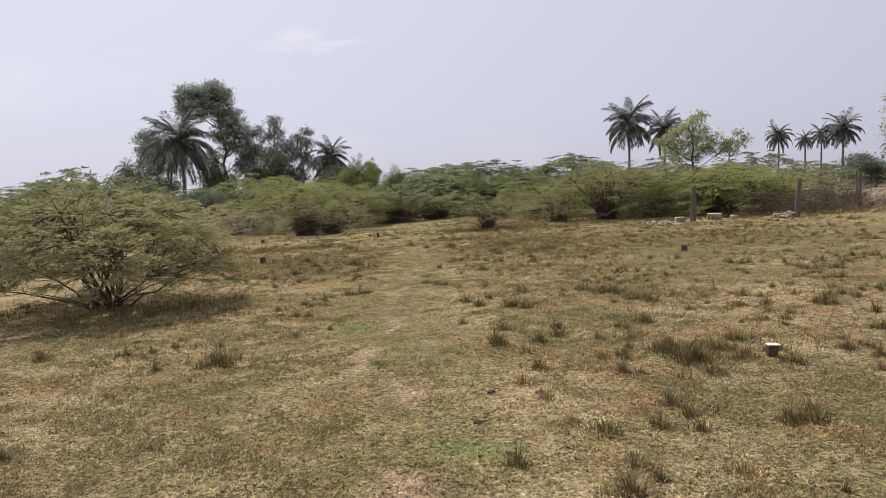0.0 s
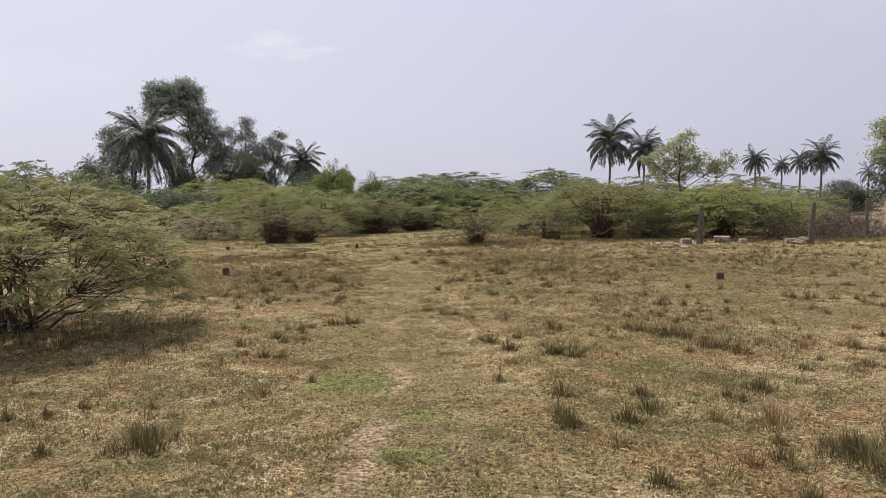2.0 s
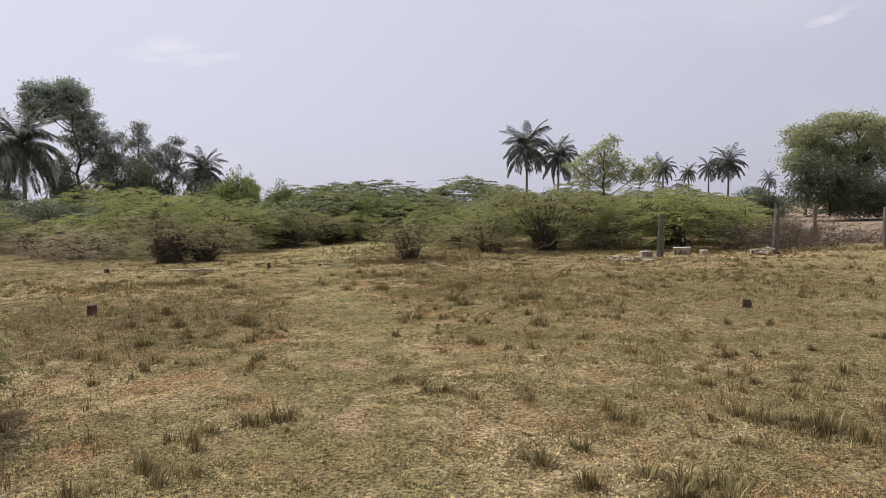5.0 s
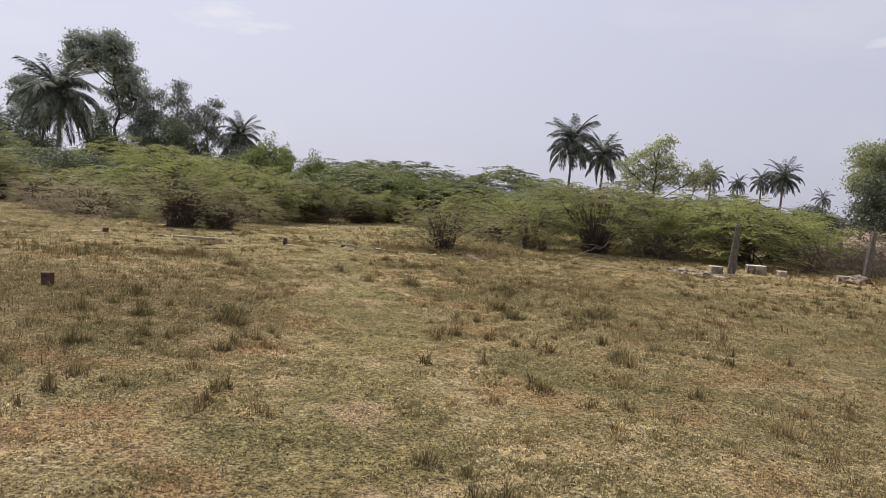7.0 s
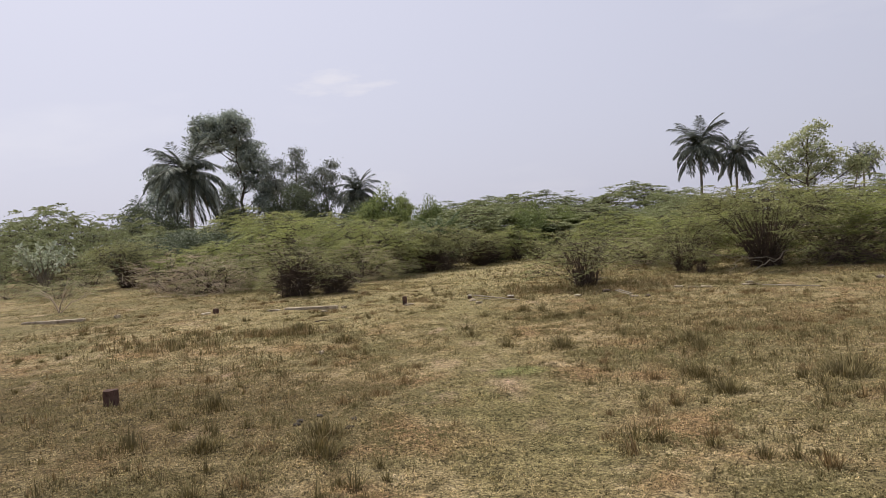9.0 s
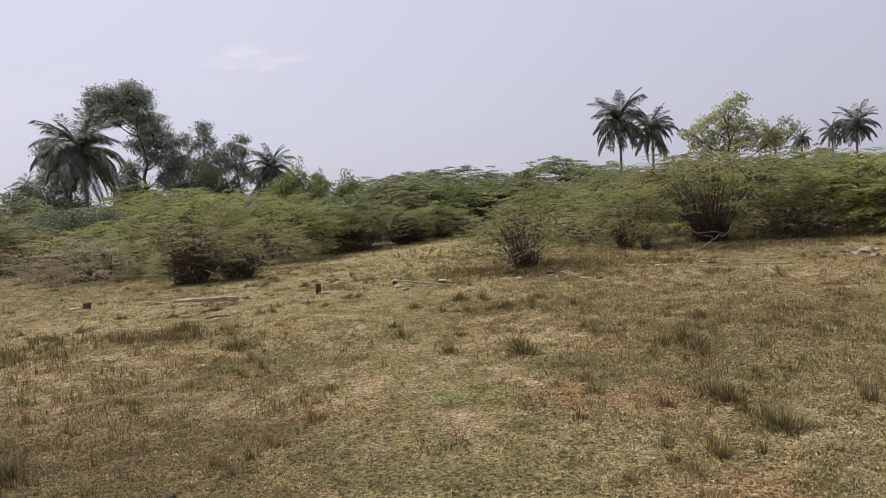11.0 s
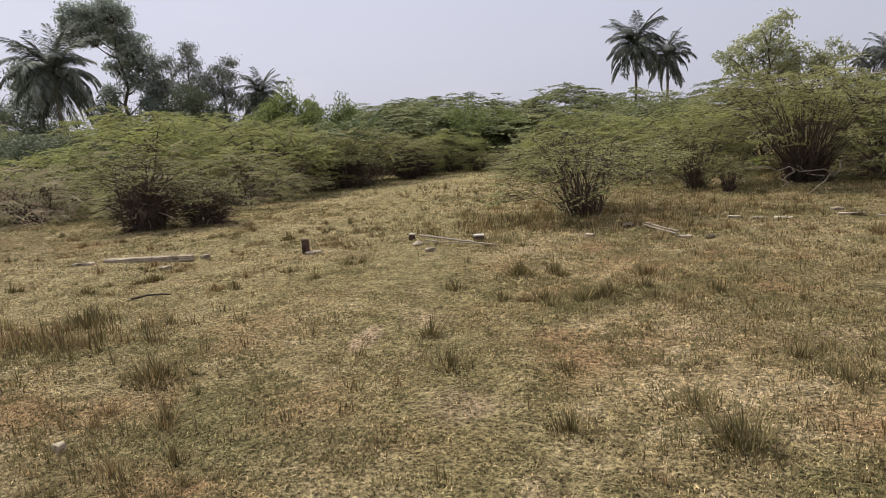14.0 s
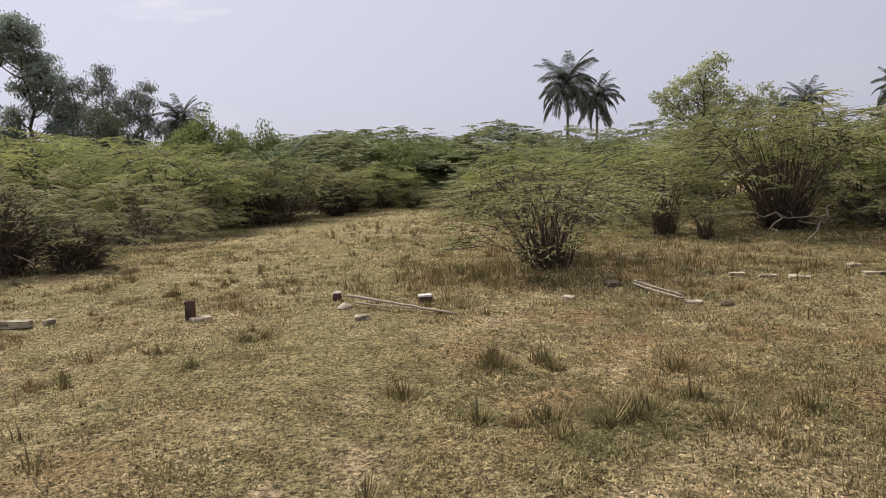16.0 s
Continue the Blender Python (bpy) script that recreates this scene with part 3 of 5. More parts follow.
def tussock(s, rng, x, y, r, tall, blades, lean=0.5):
    """Blades of one tussock into a soup: two-piece curved blades."""
    a = rng.uniform(0, 2 * math.pi, blades)
    d = r * rng.uniform(0, 1, blades) ** 0.9
    px, py = x + np.cos(a) * d, y + np.sin(a) * d
    z = (gz(px, py) if s.flat is False else np.zeros(blades)) - 0.01
    base = np.stack([px, py, z], 1)
    sector = 0.6 + 0.4 * np.sin(a * 2 + rng.uniform(0, 6)) * np.sin(a * 3 + rng.uniform(0, 6))
    h = tall * rng.uniform(0.15, 1.0, blades) * (1 - 0.65 * (d / r) ** 1.5) * sector
    out = np.stack([np.cos(a + rng.normal(0, 0.8, blades)), np.sin(a + rng.normal(0, 0.8, blades)), np.zeros(blades)], 1)
    k = (lean * h * rng.uniform(0.1, 1.8, blades) * (0.5 + d / r))[:, None]
    side = np.stack([-out[:, 1], out[:, 0], np.zeros(blades)], 1) * (0.002 + 0.009 * rng.uniform(0.4, 1, blades) * tall)[:, None]
    up = np.zeros((blades, 3))
    up[:, 2] = 1
    midp = base + out * k * 0.35 + up * (h * 0.62)[:, None]
    tip = base + out * k + up * h[:, None]
    if y > 19.5:  # farther blades are single blades without a bend
        s.put(np.stack([base - side * 1.5, base + side * 1.5, tip], 1).reshape(-1, 3), np.arange(blades * 3).reshape(-1, 3))
        return
    v = np.stack([base - side, base + side, midp + side * 0.7, midp - side * 0.7, tip], 1)
    o = np.arange(blades)[:, None] * 5
    s.put(v.reshape(-1, 3), np.concatenate([o + [[3, 2, 4]]]), o + [[0, 1, 2, 3]])


def build_tussocks():
    rng = np.random.default_rng(5)
    s, red = Soup(), Soup()
    s.flat = red.flat = False
    for i in range(15000):
        y = rng.uniform(0.5, 33)
        half = 6.0 + 0.30 * y
        x = rng.uniform(-half, half) + 2.2 - 0.13 * y
        wild = 0.55 * float(lumps(x + 5, y, 0.7)) + 0.45 * float(lumps(x, y + 9, 2.1))
        if rng.uniform() < trodden(x, y) * 0.75 or rng.uniform() > 2.4 * (wild - 0.28):
            continue
        soup = red if lumps(x + 31, y, 0.45) > rng.uniform(0.42, 0.75) else s
        k = rng.uniform(0.5, 1.15) * (0.75 + 0.012 * y)
        tussock(soup, rng, x, y, 0.10 * k, 0.13 * k, int(rng.uniform(22, 38)), 0.8)
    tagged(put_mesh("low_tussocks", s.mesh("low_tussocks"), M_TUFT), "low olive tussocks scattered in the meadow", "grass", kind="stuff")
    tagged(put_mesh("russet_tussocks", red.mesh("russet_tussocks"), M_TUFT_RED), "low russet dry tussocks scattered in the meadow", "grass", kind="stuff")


build_tussocks()

# ---------------------------------------------------------------- plants
def curve(p0, p1, p2, n):
    u = np.linspace(0, 1, n)[:, None]
    return (1 - u) ** 2 * p0 + 2 * u * (1 - u) * p1 + u ** 2 * p2


def thorn_bush(name, seed, R, H, stems, tiers, fan, leaves, leaf, material, label, thick=0.03, base=0.15, low=0.25, dead=0, dead_r=0.8, dead_h=0.9,
               flat=0.5, reach=(0.5, 1.1), twig_mat=None, depth=0.16, lift=0.1, hang=(0.08, 0.8), split=False, spread=1.5, slim=0.34, twigs=1, bare=0.0, pale=0, rods=(0, 1, 1)):
    """A many-stemmed thorn bush: arching stems under a low dome of feathery fans that lie in tiers."""
    rng = np.random.default_rng(seed)
    wood, twg, fol = Soup(), Soup(), Soup()
    ph = rng.uniform(0, 6.28, 6)

    def dome(a, r):
        lump = 1 + 0.11 * np.sin(a * 2 + ph[0]) * (r / R) + 0.08 * np.sin(a * 3 + r * 6.3 / R + ph[1]) + 0.06 * np.sin(a * 7 + ph[2] + r * 5 / R)
        return H * (1 - flat * (r / R) ** 2.4) * lump

    nodes, parts = [], []
    for i in range(stems):
        a = rng.uniform(0, 2 * math.pi)
        rr = R * math.sqrt(rng.uniform(0.02, 1.0)) * 0.8
        zt = float(dome(a, rr)) * rng.uniform(0.75, 0.95)
        if rng.uniform() < low:
            zt *= rng.uniform(0.35, 0.7)
        b = np.append(np.clip(rng.normal(0, base, 2), -1.5 * base, 1.5 * base), -0.05)
        out = np.array([math.cos(a), math.sin(a), 0])
        tip = out * rr + np.array([0, 0, zt])
        mid = b * 0.6 + out * rr * rng.uniform(0.25, 0.55) + np.array([0, 0, zt * rng.uniform(0.45, 0.75)])
        P = curve(b, mid, tip, 8)
        P[1:-1] += rng.normal(0, 0.03, (6, 3))
        r0 = thick * rng.uniform(0.6, 1.2)
        if split:
            single = Soup()
            single.tube(P, np.linspace(r0, r0 * 0.22, 8), 7)
            parts.append(single.mesh("stem"))
        else:
            wood.tube(P, np.linspace(r0, r0 * 0.22, 8), 5)
        nodes.append(P[3:])
    nodes = np.concatenate(nodes)
    for j in range(tiers):
        a0 = rng.uniform(0, 2 * math.pi)
        r1 = R * math.sqrt(rng.uniform(0.0, 1.0)) * 0.9
        sink = 1 - min(rng.exponential(depth), 0.25 + 0.45 * r1 / R)
        rise = rng.normal(lift, 0.11)
        if rng.uniform() < low:  # a tier of the skirt, that hangs lower
            r1, sink, rise = R * rng.uniform(0.5, 0.95), rng.uniform(*hang), rng.normal(-0.05, 0.15)
        out = np.array([math.cos(a0), math.sin(a0), 0.0])
        tip0 = out * r1 + np.array([0, 0, float(dome(a0, r1)) * sink])
        far = rng.uniform(*reach)
        heading = a0 + rng.normal(0, 0.55)
        root0 = tip0 - np.array([math.cos(heading), math.sin(heading), 0.25]) * far * 0.55
        root0[2] = max(root0[2], 0.05)
        near = nodes[np.argsort(((nodes - root0) ** 2).sum(1))[rng.integers(0, 3)]]
        wood.tube([near, (near + root0) / 2 + rng.normal(0, 0.05, 3), root0], (np.array([0.007, 0.006, 0.004]) if split else np.array([0.45, 0.35, 0.25]) * min(thick, 0.026)), 3, False)
        empty = rng.uniform() < bare
        for k in range(fan):
            q = (k + 0.5) / fan - 0.5
            ta = heading + q * spread + rng.normal(0, 0.12)
            el = rise + rng.normal(0, 0.09)
            ln = far * (1.05 - 0.8 * abs(q)) * rng.uniform(0.75, 1.2)
            d = np.array([math.cos(ta) * math.cos(el), math.sin(ta) * math.cos(el), math.sin(el)])
            w = np.linspace(0, 1, 5)[:, None]
            T = root0 + d * ln * w + np.array([0, 0, -1.0]) * ln * rng.uniform(0.04, 0.22) * w ** 2
            T[1:] += rng.normal(0, 0.014, (4, 3))
            T[:, 2] = np.maximum(T[:, 2], 0.03)
            if k % twigs == 0:
                twg.tube(T[::2], np.array([0.006, 0.0045, 0.002]) * (leaf / 0.07) ** 0.5, 3, False)
            if leaves == 0 or empty:
                continue
            m = leaves
            lu = rng.uniform(0.1, 1.06, m) ** 0.8
            at = np.stack([np.interp(lu, np.linspace(0, 1, 5), T[:, c]) for c in range(3)], 1)
            sgn = np.where(rng.uniform(size=m) < 0.5, -1.0, 1.0)
            side = np.array([-d[1], d[0], 0.0])
            way = side[None] * sgn[:, None] * 0.8 + d[None] * rng.uniform(0.3, 1.3, m)[:, None] + rng.normal(0, 0.2, (m, 3))
            way[:, 2] -= rng.uniform(-0.15, 0.4, m)
            up = np.array([[0, 0, 1.0]]) + rng.normal(0, 0.55, (m, 3))
            fol.leaves(at, way, up, leaf * rng.uniform(0.7, 1.4, m), leaf * slim * rng.uniform(0.75, 1.25, m), 0.0 if split else 0.6)
    bleached = Soup()
    for i in range(dead):  # a tangle of short crooked dead twigs with an uneven outline
        a, u, v = rng.uniform(0, 2 * math.pi), math.sqrt(rng.uniform(0, 1)), rng.uniform(0, 1)
        crest = dead_h * (0.74 + 0.2 * math.sin(3 * a + ph[3]) + 0.16 * math.sin(5 * a + ph[4]) * u) * (1 - 0.35 * u * u)
        r = dead_r * u * (0.72 + 0.28 * v) * (1 + 0.15 * math.sin(4 * a + ph[5]))
        p = np.array([math.cos(a) * r, math.sin(a) * r, crest * v])
        d = unit(np.array([math.cos(a) * rng.uniform(0, 0.8), math.sin(a) * rng.uniform(0, 0.8), rng.uniform(-0.25, 0.75)]) + rng.normal(0, 0.5, 3))
        ln = rng.uniform(0.18, 0.5) * min(0.9, 0.5 * (dead_r + dead_h))
        T = curve(p, p + d * ln * 0.5 + rng.normal(0, 0.16 * ln, 3), p + d * ln + rng.normal(0, 0.22 * ln, 3), 4)
        T[:, 2] = np.clip(T[:, 2], 0.01, None)
        (bleached if pale and i % pale == 0 else twg).tube(T, np.array([0.0085, 0.007, 0.005, 0.003]) * (1.25 if pale and i % pale == 0 else 1.0), 3, False)
    for i in range(rods[0]):  # a dark sheaf of stems that opens upwards
        a, u = rng.uniform(0, 2 * math.pi), math.sqrt(rng.uniform(0, 1))
        out = np.array([math.cos(a), math.sin(a), 0.0])
        up = np.array([0, 0, rods[2] * rng.uniform(0.45, 1.0)])
        tip = out * rods[1] * u + up + rng.normal(0, 0.08, 3)
        foot = out * rods[1] * 0.3 * u + rng.normal(0, 0.05, 3) * np.array([1, 1, 0])
        P = curve(foot, foot * 1.15 + out * 0.06 + up * 0.55, tip, 6)
        P[1:] += rng.normal(0, 0.02, (5, 3))
        w = 0.014 * rng.uniform(0.6, 1.3)
        twg.tube(P, np.linspace(w, w * 0.3, 6), 4, False)
        for k in range(4):
            o = P[rng.integers(1, 6)]
            d = unit(tip - foot + rng.normal(0, 0.6, 3) * rods[2])
            ln = rng.uniform(0.15, 0.4)
            twg.tube([o, o + d * ln * 0.5 + rng.normal(0, 0.02, 3), o + d * ln], [w * 0.5, w * 0.4, w * 0.2], 3, False)
    root = new(name)
    put_mesh("branchwork", wood.mesh("branchwork"), M_BARK, root, "dark brown thorny branchwork")
    put_mesh("brushwood", twg.mesh("brushwood"), twig_mat or M_TWIG, root, "tangle of thin dry twigs")["kind"] = "stuff"
    if pale and dead:
        put_mesh("bleached_twigs", bleached.mesh("bleached_twigs"), M_DRYTWIG, root, "scattered bleached twigs")["kind"] = "stuff"
    for me in parts:
        put_mesh("stem", me, M_BARK, root)
    if leaves:
        put_mesh("crown", fol.mesh("crown", False), material, root, "feathery foliage in loose flat layers")
    return tagged(root, label, "bush")


def foliage_tree(name, seed, H, R, low, limbs, clumps, leaves, leaf, material, bark, label, trunk=0.2, lobes=6, droop=0.0, squash=1.0, wide=0.5, puff=1.0):
    """A tree with a trunk, limbs and a crown of leaf clumps in uneven lobes."""
    rng = np.random.default_rng(seed)
    wood, fol = Soup(), Soup()
    n = 9
    lean = rng.normal(0, 0.04 * H, 2)
    tz = np.linspace(-0.1, low + (H - low) * 0.72, n)
    T = np.stack([lean[0] * (tz / H) ** 2 + rng.normal(0, 0.012 * H, n) * (tz > 0.5), lean[1] * (tz / H) ** 2 + rng.normal(0, 0.012 * H, n) * (tz > 0.5), tz], 1)
    wood.tube(T, trunk * np.linspace(1.0, 0.25, n), 8)
    ch = (H - low) / 2
    lobe = []
    for i in range(lobes):
        a = i / lobes * 2 * math.pi + rng.normal(0, 0.4)
        d = R * rng.uniform(0.25, 0.62)
        lobe.append((np.array([math.cos(a) * d, math.sin(a) * d, low + ch * rng.uniform(0.45, 1.45)]), R * rng.uniform(0.34, 0.52) * puff, ch * rng.uniform(0.34, 0.55) * squash * puff))
    lobe.append((np.array([T[-1][0], T[-1][1], H - ch * 0.5]), R * 0.42, ch * 0.5))
    for i in range(limbs):
        c, lr, lh = lobe[i % len(lobe)]
        v = unit(rng.normal(0, 1, 3))
        tip = c + v * np.array([lr, lr, lh]) * rng.uniform(0.2, 0.8)
        k = rng.uniform(0.3, 0.95)
        o = np.array([np.interp(k, np.linspace(0, 1, n), T[:, q]) for q in range(3)])
        if o[2] > tip[2] - 0.1 * H:
            o = np.array([np.interp(k * 0.5, np.linspace(0, 1, n), T[:, q]) for q in range(3)])
        P = curve(o, (o + tip) / 2 + np.array([0, 0, 0.08 * H]) * rng.uniform(-0.3, 1), tip, 6)
        P[1:-1] += rng.normal(0, 0.012 * H, (4, 3))
        r0 = trunk * rng.uniform(0.2, 0.42)
        wood.tube(P, np.linspace(r0, r0 * 0.2, 6), 5)
        for j in range(clumps):
            v = unit(rng.normal(0, 1, 3))
            e = c + v * np.array([lr, lr, lh]) * rng.uniform(0.35, 1.05)
            s0 = P[rng.integers(3, 6)]
            B = curve(s0, (s0 + e) / 2 + rng.normal(0, 0.02 * H, 3), e, 4)
            wood.tube(B, np.linspace(r0 * 0.25, 0.008, 4), 3, False)
            m = leaves
            spread = np.array([1, 1, 0.6]) * R * 0.075 * puff
            at = e + rng.normal(0, 1, (m, 3)) * spread
            at[:, 2] -= droop * rng.uniform(0, 1, m)
            way = rng.normal(0, 1, (m, 3))
            way[:, 2] -= 0.3 + droop
            fol.leaves(at, way, np.array([[0, 0, 1.0]]) + rng.normal(0, 0.6, (m, 3)), leaf * rng.uniform(0.6, 1.3, m), leaf * wide * rng.uniform(0.6, 1.1, m), 0.7 if H > 4 else 0.0)
    root = new(name)
    put_mesh("trunk", wood.mesh("trunk"), bark, root, "trunk and limbs")
    put_mesh("crown", fol.mesh("crown", False), material, root, "uneven leafy crown with gaps")
    return tagged(root, label, "tree")


def lobed_tree(name, seed, lobes, density, leaves, leaf, clump, material, bark, label, trunk=0.2, lean=0.0, wide=0.5, droop=0.0, deep=0.8):
    """A tree whose crown is made of separate leafy lobes: each is (offset, height, half width, half height)."""
    rng = np.random.default_rng(seed)
    wood, fol = Soup(), Soup()
    top = max(z + rz for _, z, _, rz in lobes)
    low = min(z - rz for _, z, _, rz in lobes)
    n = 10
    tz = np.linspace(-0.1, low + (top - low) * 0.8, n)
    head = sum(x * rx for x, _, rx, _ in lobes) / sum(rx for _, _, rx, _ in lobes)
    T = np.stack([lean + (head - lean) * (tz / top) ** 1.4 + rng.normal(0, 0.01 * top, n) * (tz > 0.5), rng.normal(0, 0.01 * top, n) * (tz > 0.5), tz], 1)
    wood.tube(T, trunk * np.linspace(1.0, 0.25, n), 8)
    for x, z, rx, rz in lobes:
        c = np.array([x, rng.uniform(-deep, deep) * rx, z])
        span = np.array([rx, rx * rng.uniform(0.8, 1.15), rz])
        h = max(low * 0.6, min(z - rz - abs(x) * 0.5, tz[-1]))
        o = np.array([np.interp(h, tz, T[:, q]) for q in range(3)])
        P = curve(o, (o + c) / 2 + np.array([0, 0, -0.04 * top]) + rng.normal(0, 0.02 * top, 3), c, 7)
        r0 = trunk * rng.uniform(0.22, 0.4)
        wood.tube(P, np.linspace(r0, r0 * 0.3, 7), 5)
        for j in range(max(5, int(density * rx * rz / clump ** 2))):
            v = unit(rng.normal(0, 1, 3) + np.array([0, 0, 0.25]))
            e = c + v * span * rng.uniform(0.55, 1.08)
            s0 = P[rng.integers(4, 7)]
            wood.tube(curve(s0, (s0 + e) / 2 + rng.normal(0, 0.1 * rx, 3), e, 4), np.linspace(r0 * 0.28, 0.008, 4), 3, False)
            m = int(leaves * rng.uniform(0.6, 1.4))
            at = e + rng.normal(0, 1, (m, 3)) * np.array([1, 1, 0.6]) * clump * rng.uniform(0.7, 1.2)
            at[:, 2] -= droop * rng.uniform(0, 1, m)
            way = rng.normal(0, 1, (m, 3))
            way[:, 2] -= 0.25 + droop
            fol.leaves(at, way, np.array([[0, 0, 1.0]]) + rng.normal(0, 0.6, (m, 3)), leaf * rng.uniform(0.6, 1.3, m), leaf * wide * rng.uniform(0.7, 1.1, m), 0.7)
    root = new(name)
    put_mesh("trunk", wood.mesh("trunk"), bark, root, "trunk and limbs")
    put_mesh("crown", fol.mesh("crown", False), material, root, "uneven leafy crown with gaps")
    return tagged(root, label, "tree")


def frond_mesh(seed, length, pairs, leaflet, rise, bend, hang, wide=0.055):
    """One pinnate palm leaf that leaves the heart along +x at the angle rise, bends down by bend degrees, and lets its leaflets hang."""
    rng = np.random.default_rng(seed)
    s = Soup()
    u = np.linspace(0, 1, 12)
    el = np.radians(rise - bend * u ** 1.25)
    step = length / 11
    x = np.concatenate([[0], np.cumsum(np.cos(el[:-1]) * step)])
    z = np.concatenate([[0], np.cumsum(np.sin(el[:-1]) * step)])
    P = np.stack([x, 0.04 * length * np.sin(u * rng.uniform(2, 4)) * rng.choice([-1, 1]), z], 1)
    s.tube(P, np.linspace(0.05, 0.008, 12) * length / 4.0, 4)
    for sgn in (-1.0, 1.0):
        lu = np.linspace(0.14, 1.0, pairs) + rng.normal(0, 0.006, pairs)
        at = np.stack([np.interp(lu, u, P[:, c]) for c in range(3)], 1)
        fwd = unit(np.stack([np.interp(lu, u, np.gradient(P[:, c], u)) for c in range(3)], 1))
        way = fwd * (0.3 + 0.6 * lu[:, None]) + np.array([[0, sgn, 0]]) * rng.uniform(0.6, 0.95, (pairs, 1)) + np.array([[0, 0, -1.0]]) * (hang * rng.uniform(0.5, 1.4, (pairs, 1)))
        ln = leaflet * (0.45 + 0.6 * np.sin(np.clip(lu, 0, 1) * math.pi * 0.85 + 0.3)) * rng.uniform(0.75, 1.15, pairs)
        s.leaves(at, way, np.array([[0, 0, 1.0]]) + rng.normal(0, 0.35, (pairs, 3)), ln, np.full(pairs, wide * length / 4.0))
    return s.mesh("frond", False)


# fronds from the upright spear to those that hang along the trunk: first angle, bend, hang of the leaflets
FROND_ANGLES = ((80, 44, 0.2), (68, 66, 0.35), (52, 96, 0.5), (28, 106, 0.7), (2, 90, 0.8), (-24, 62, 0.8), (-46, 38, 0.6))
FRONDS = [frond_mesh(i + 1, 4.0, 66, 0.95, *q, 0.078) for i, q in enumerate(FROND_ANGLES)]
DRY_FROND = frond_mesh(9, 3.4, 36, 0.6, -40, 45, 0.9)


def coconut_palm(seed, x, y, heart, frond, count, label, thick=0.16, dry=2, lean=0.03, lit_every=0):
    """A coconut palm: ringed, slightly bent trunk and a head of single fronds."""
    rng = np.random.default_rng(seed)
    root = new("coconut_palm")
    root.matrix_basis = place(x, y)
    s = Soup()
    z = np.linspace(-0.1, heart, 24)
    bend = lean * heart
    P = np.stack([bend * np.sin(z / heart * 2.2), bend * 0.6 * np.cos(z / heart * 1.7) - bend * 0.6, z], 1)
    r = thick * (1.0 - 0.35 * z / heart) * (1 + 0.06 * (np.arange(24) % 2)) * (1 + 0.5 * np.exp(-z / 0.4))
    s.tube(P, r, 9)
    put_mesh("trunk", s.mesh("trunk"), M_PALMBARK, root, "ringed grey trunk")
    for i in range(count):
        kind = min(6, int((0.05 + 0.95 * i / count) ** 0.95 * 7))
        k = frond / 4.0 * rng.uniform(0.82, 1.08)
        f = new("frond", FRONDS[kind])
        f.parent = root
        # some fronds take the paler colour that imitates light on them
        if lit_every and i % lit_every == 0:
            f.material_slots[0].link = "OBJECT"
            f.material_slots[0].material = M_PALM_LIT
        f.matrix_basis = Matrix.Translation(P[-1]) @ pose(0, 0, 0, 0, 0, i * 137.5 + rng.normal(0, 12)) @ pose(0, 0, 0, rng.normal(0, 12), rng.normal(0, 7)) @ Matrix.Diagonal((k, k, k, 1))
    for i in range(dry):
        f = new("dry_frond", DRY_FROND)
        f.parent = root
        f.matrix_basis = Matrix.Translation(P[-1]) @ pose(0, 0, 0, 0, 0, rng.uniform(0, 360)) @ Matrix.Diagonal((frond / 4.2,) * 3 + (1,))
        tagged(f, "dead hanging brown frond")
    return tagged(root, label, "palm", "coconut palms beyond the scrub")


for me in FRONDS:
    me.materials.append(M_PALM)
DRY_FROND.materials.append(M_PALM_DRY)

# near bush beside the camera's way
near_bush = thorn_bush("thorn_bush", 21, 2.45, 1.95, 26, 640, 5, 28, 0.046, M_THORN_NEAR,
                       "spreading yellow-green thorn bush with dark fanned stems", 0.022, 0.15, 0.34, 120, 0.7, 0.45, 0.44, (0.25, 0.6), M_TWIG, 0.2, 0.22, (0.38, 0.85), True, 1.5)
near_bush.matrix_basis = place(-4.65, 8.75, 0, 20)

# front bushes
V_HEDGE = thorn_bush("thorn_bush", 31, 2.9, 2.9, 24, 230, 7, 30, 0.062, M_HEDGE, "lush yellow-green thorn bush at the clearing's edge", 0.026, 0.3, 0.36, 40, 1.2, 0.8, 0.58, (0.5, 1.05), None, 0.12, 0.06, twigs=3)
V_DRYHEDGE = thorn_bush("thorn_bush", 30, 2.7, 2.0, 24, 170, 7, 18, 0.056, M_THORN, "straggling half-bare thorn bush with yellowish sprays", 0.02, 0.3, 0.55, 120, 1.4, 0.8, 0.55, (0.5, 1.0), M_DRYTWIG, 0.2, 0.08, bare=0.12, twigs=2)
V_VASE = thorn_bush("thorn_bush", 32, 2.7, 2.75, 28, 270, 6, 30, 0.052, M_THORN, "broad thorn bush with a dark fan of bare stems", 0.018, 0.15, 0.2, 500, 0.52, 0.95, 0.24, (0.45, 0.95), M_DARKTWIG, 0.13, 0.12, (0.4, 0.85), bare=0.08, twigs=3, pale=25, rods=(105, 1.4, 2.4))
V_SMALL = thorn_bush("thorn_bush", 33, 1.75, 1.7, 34, 110, 6, 18, 0.050, M_THORN, "small thorn bush with a dark twiggy foot and bare lateral twigs", 0.012, 0.14, 0.26, 210, 0.38, 0.66, 0.4, (0.4, 0.9), M_DARKTWIG, 0.25, 0.15, (0.3, 0.8), bare=0.15, twigs=2, pale=14, rods=(30, 0.8, 1.3))
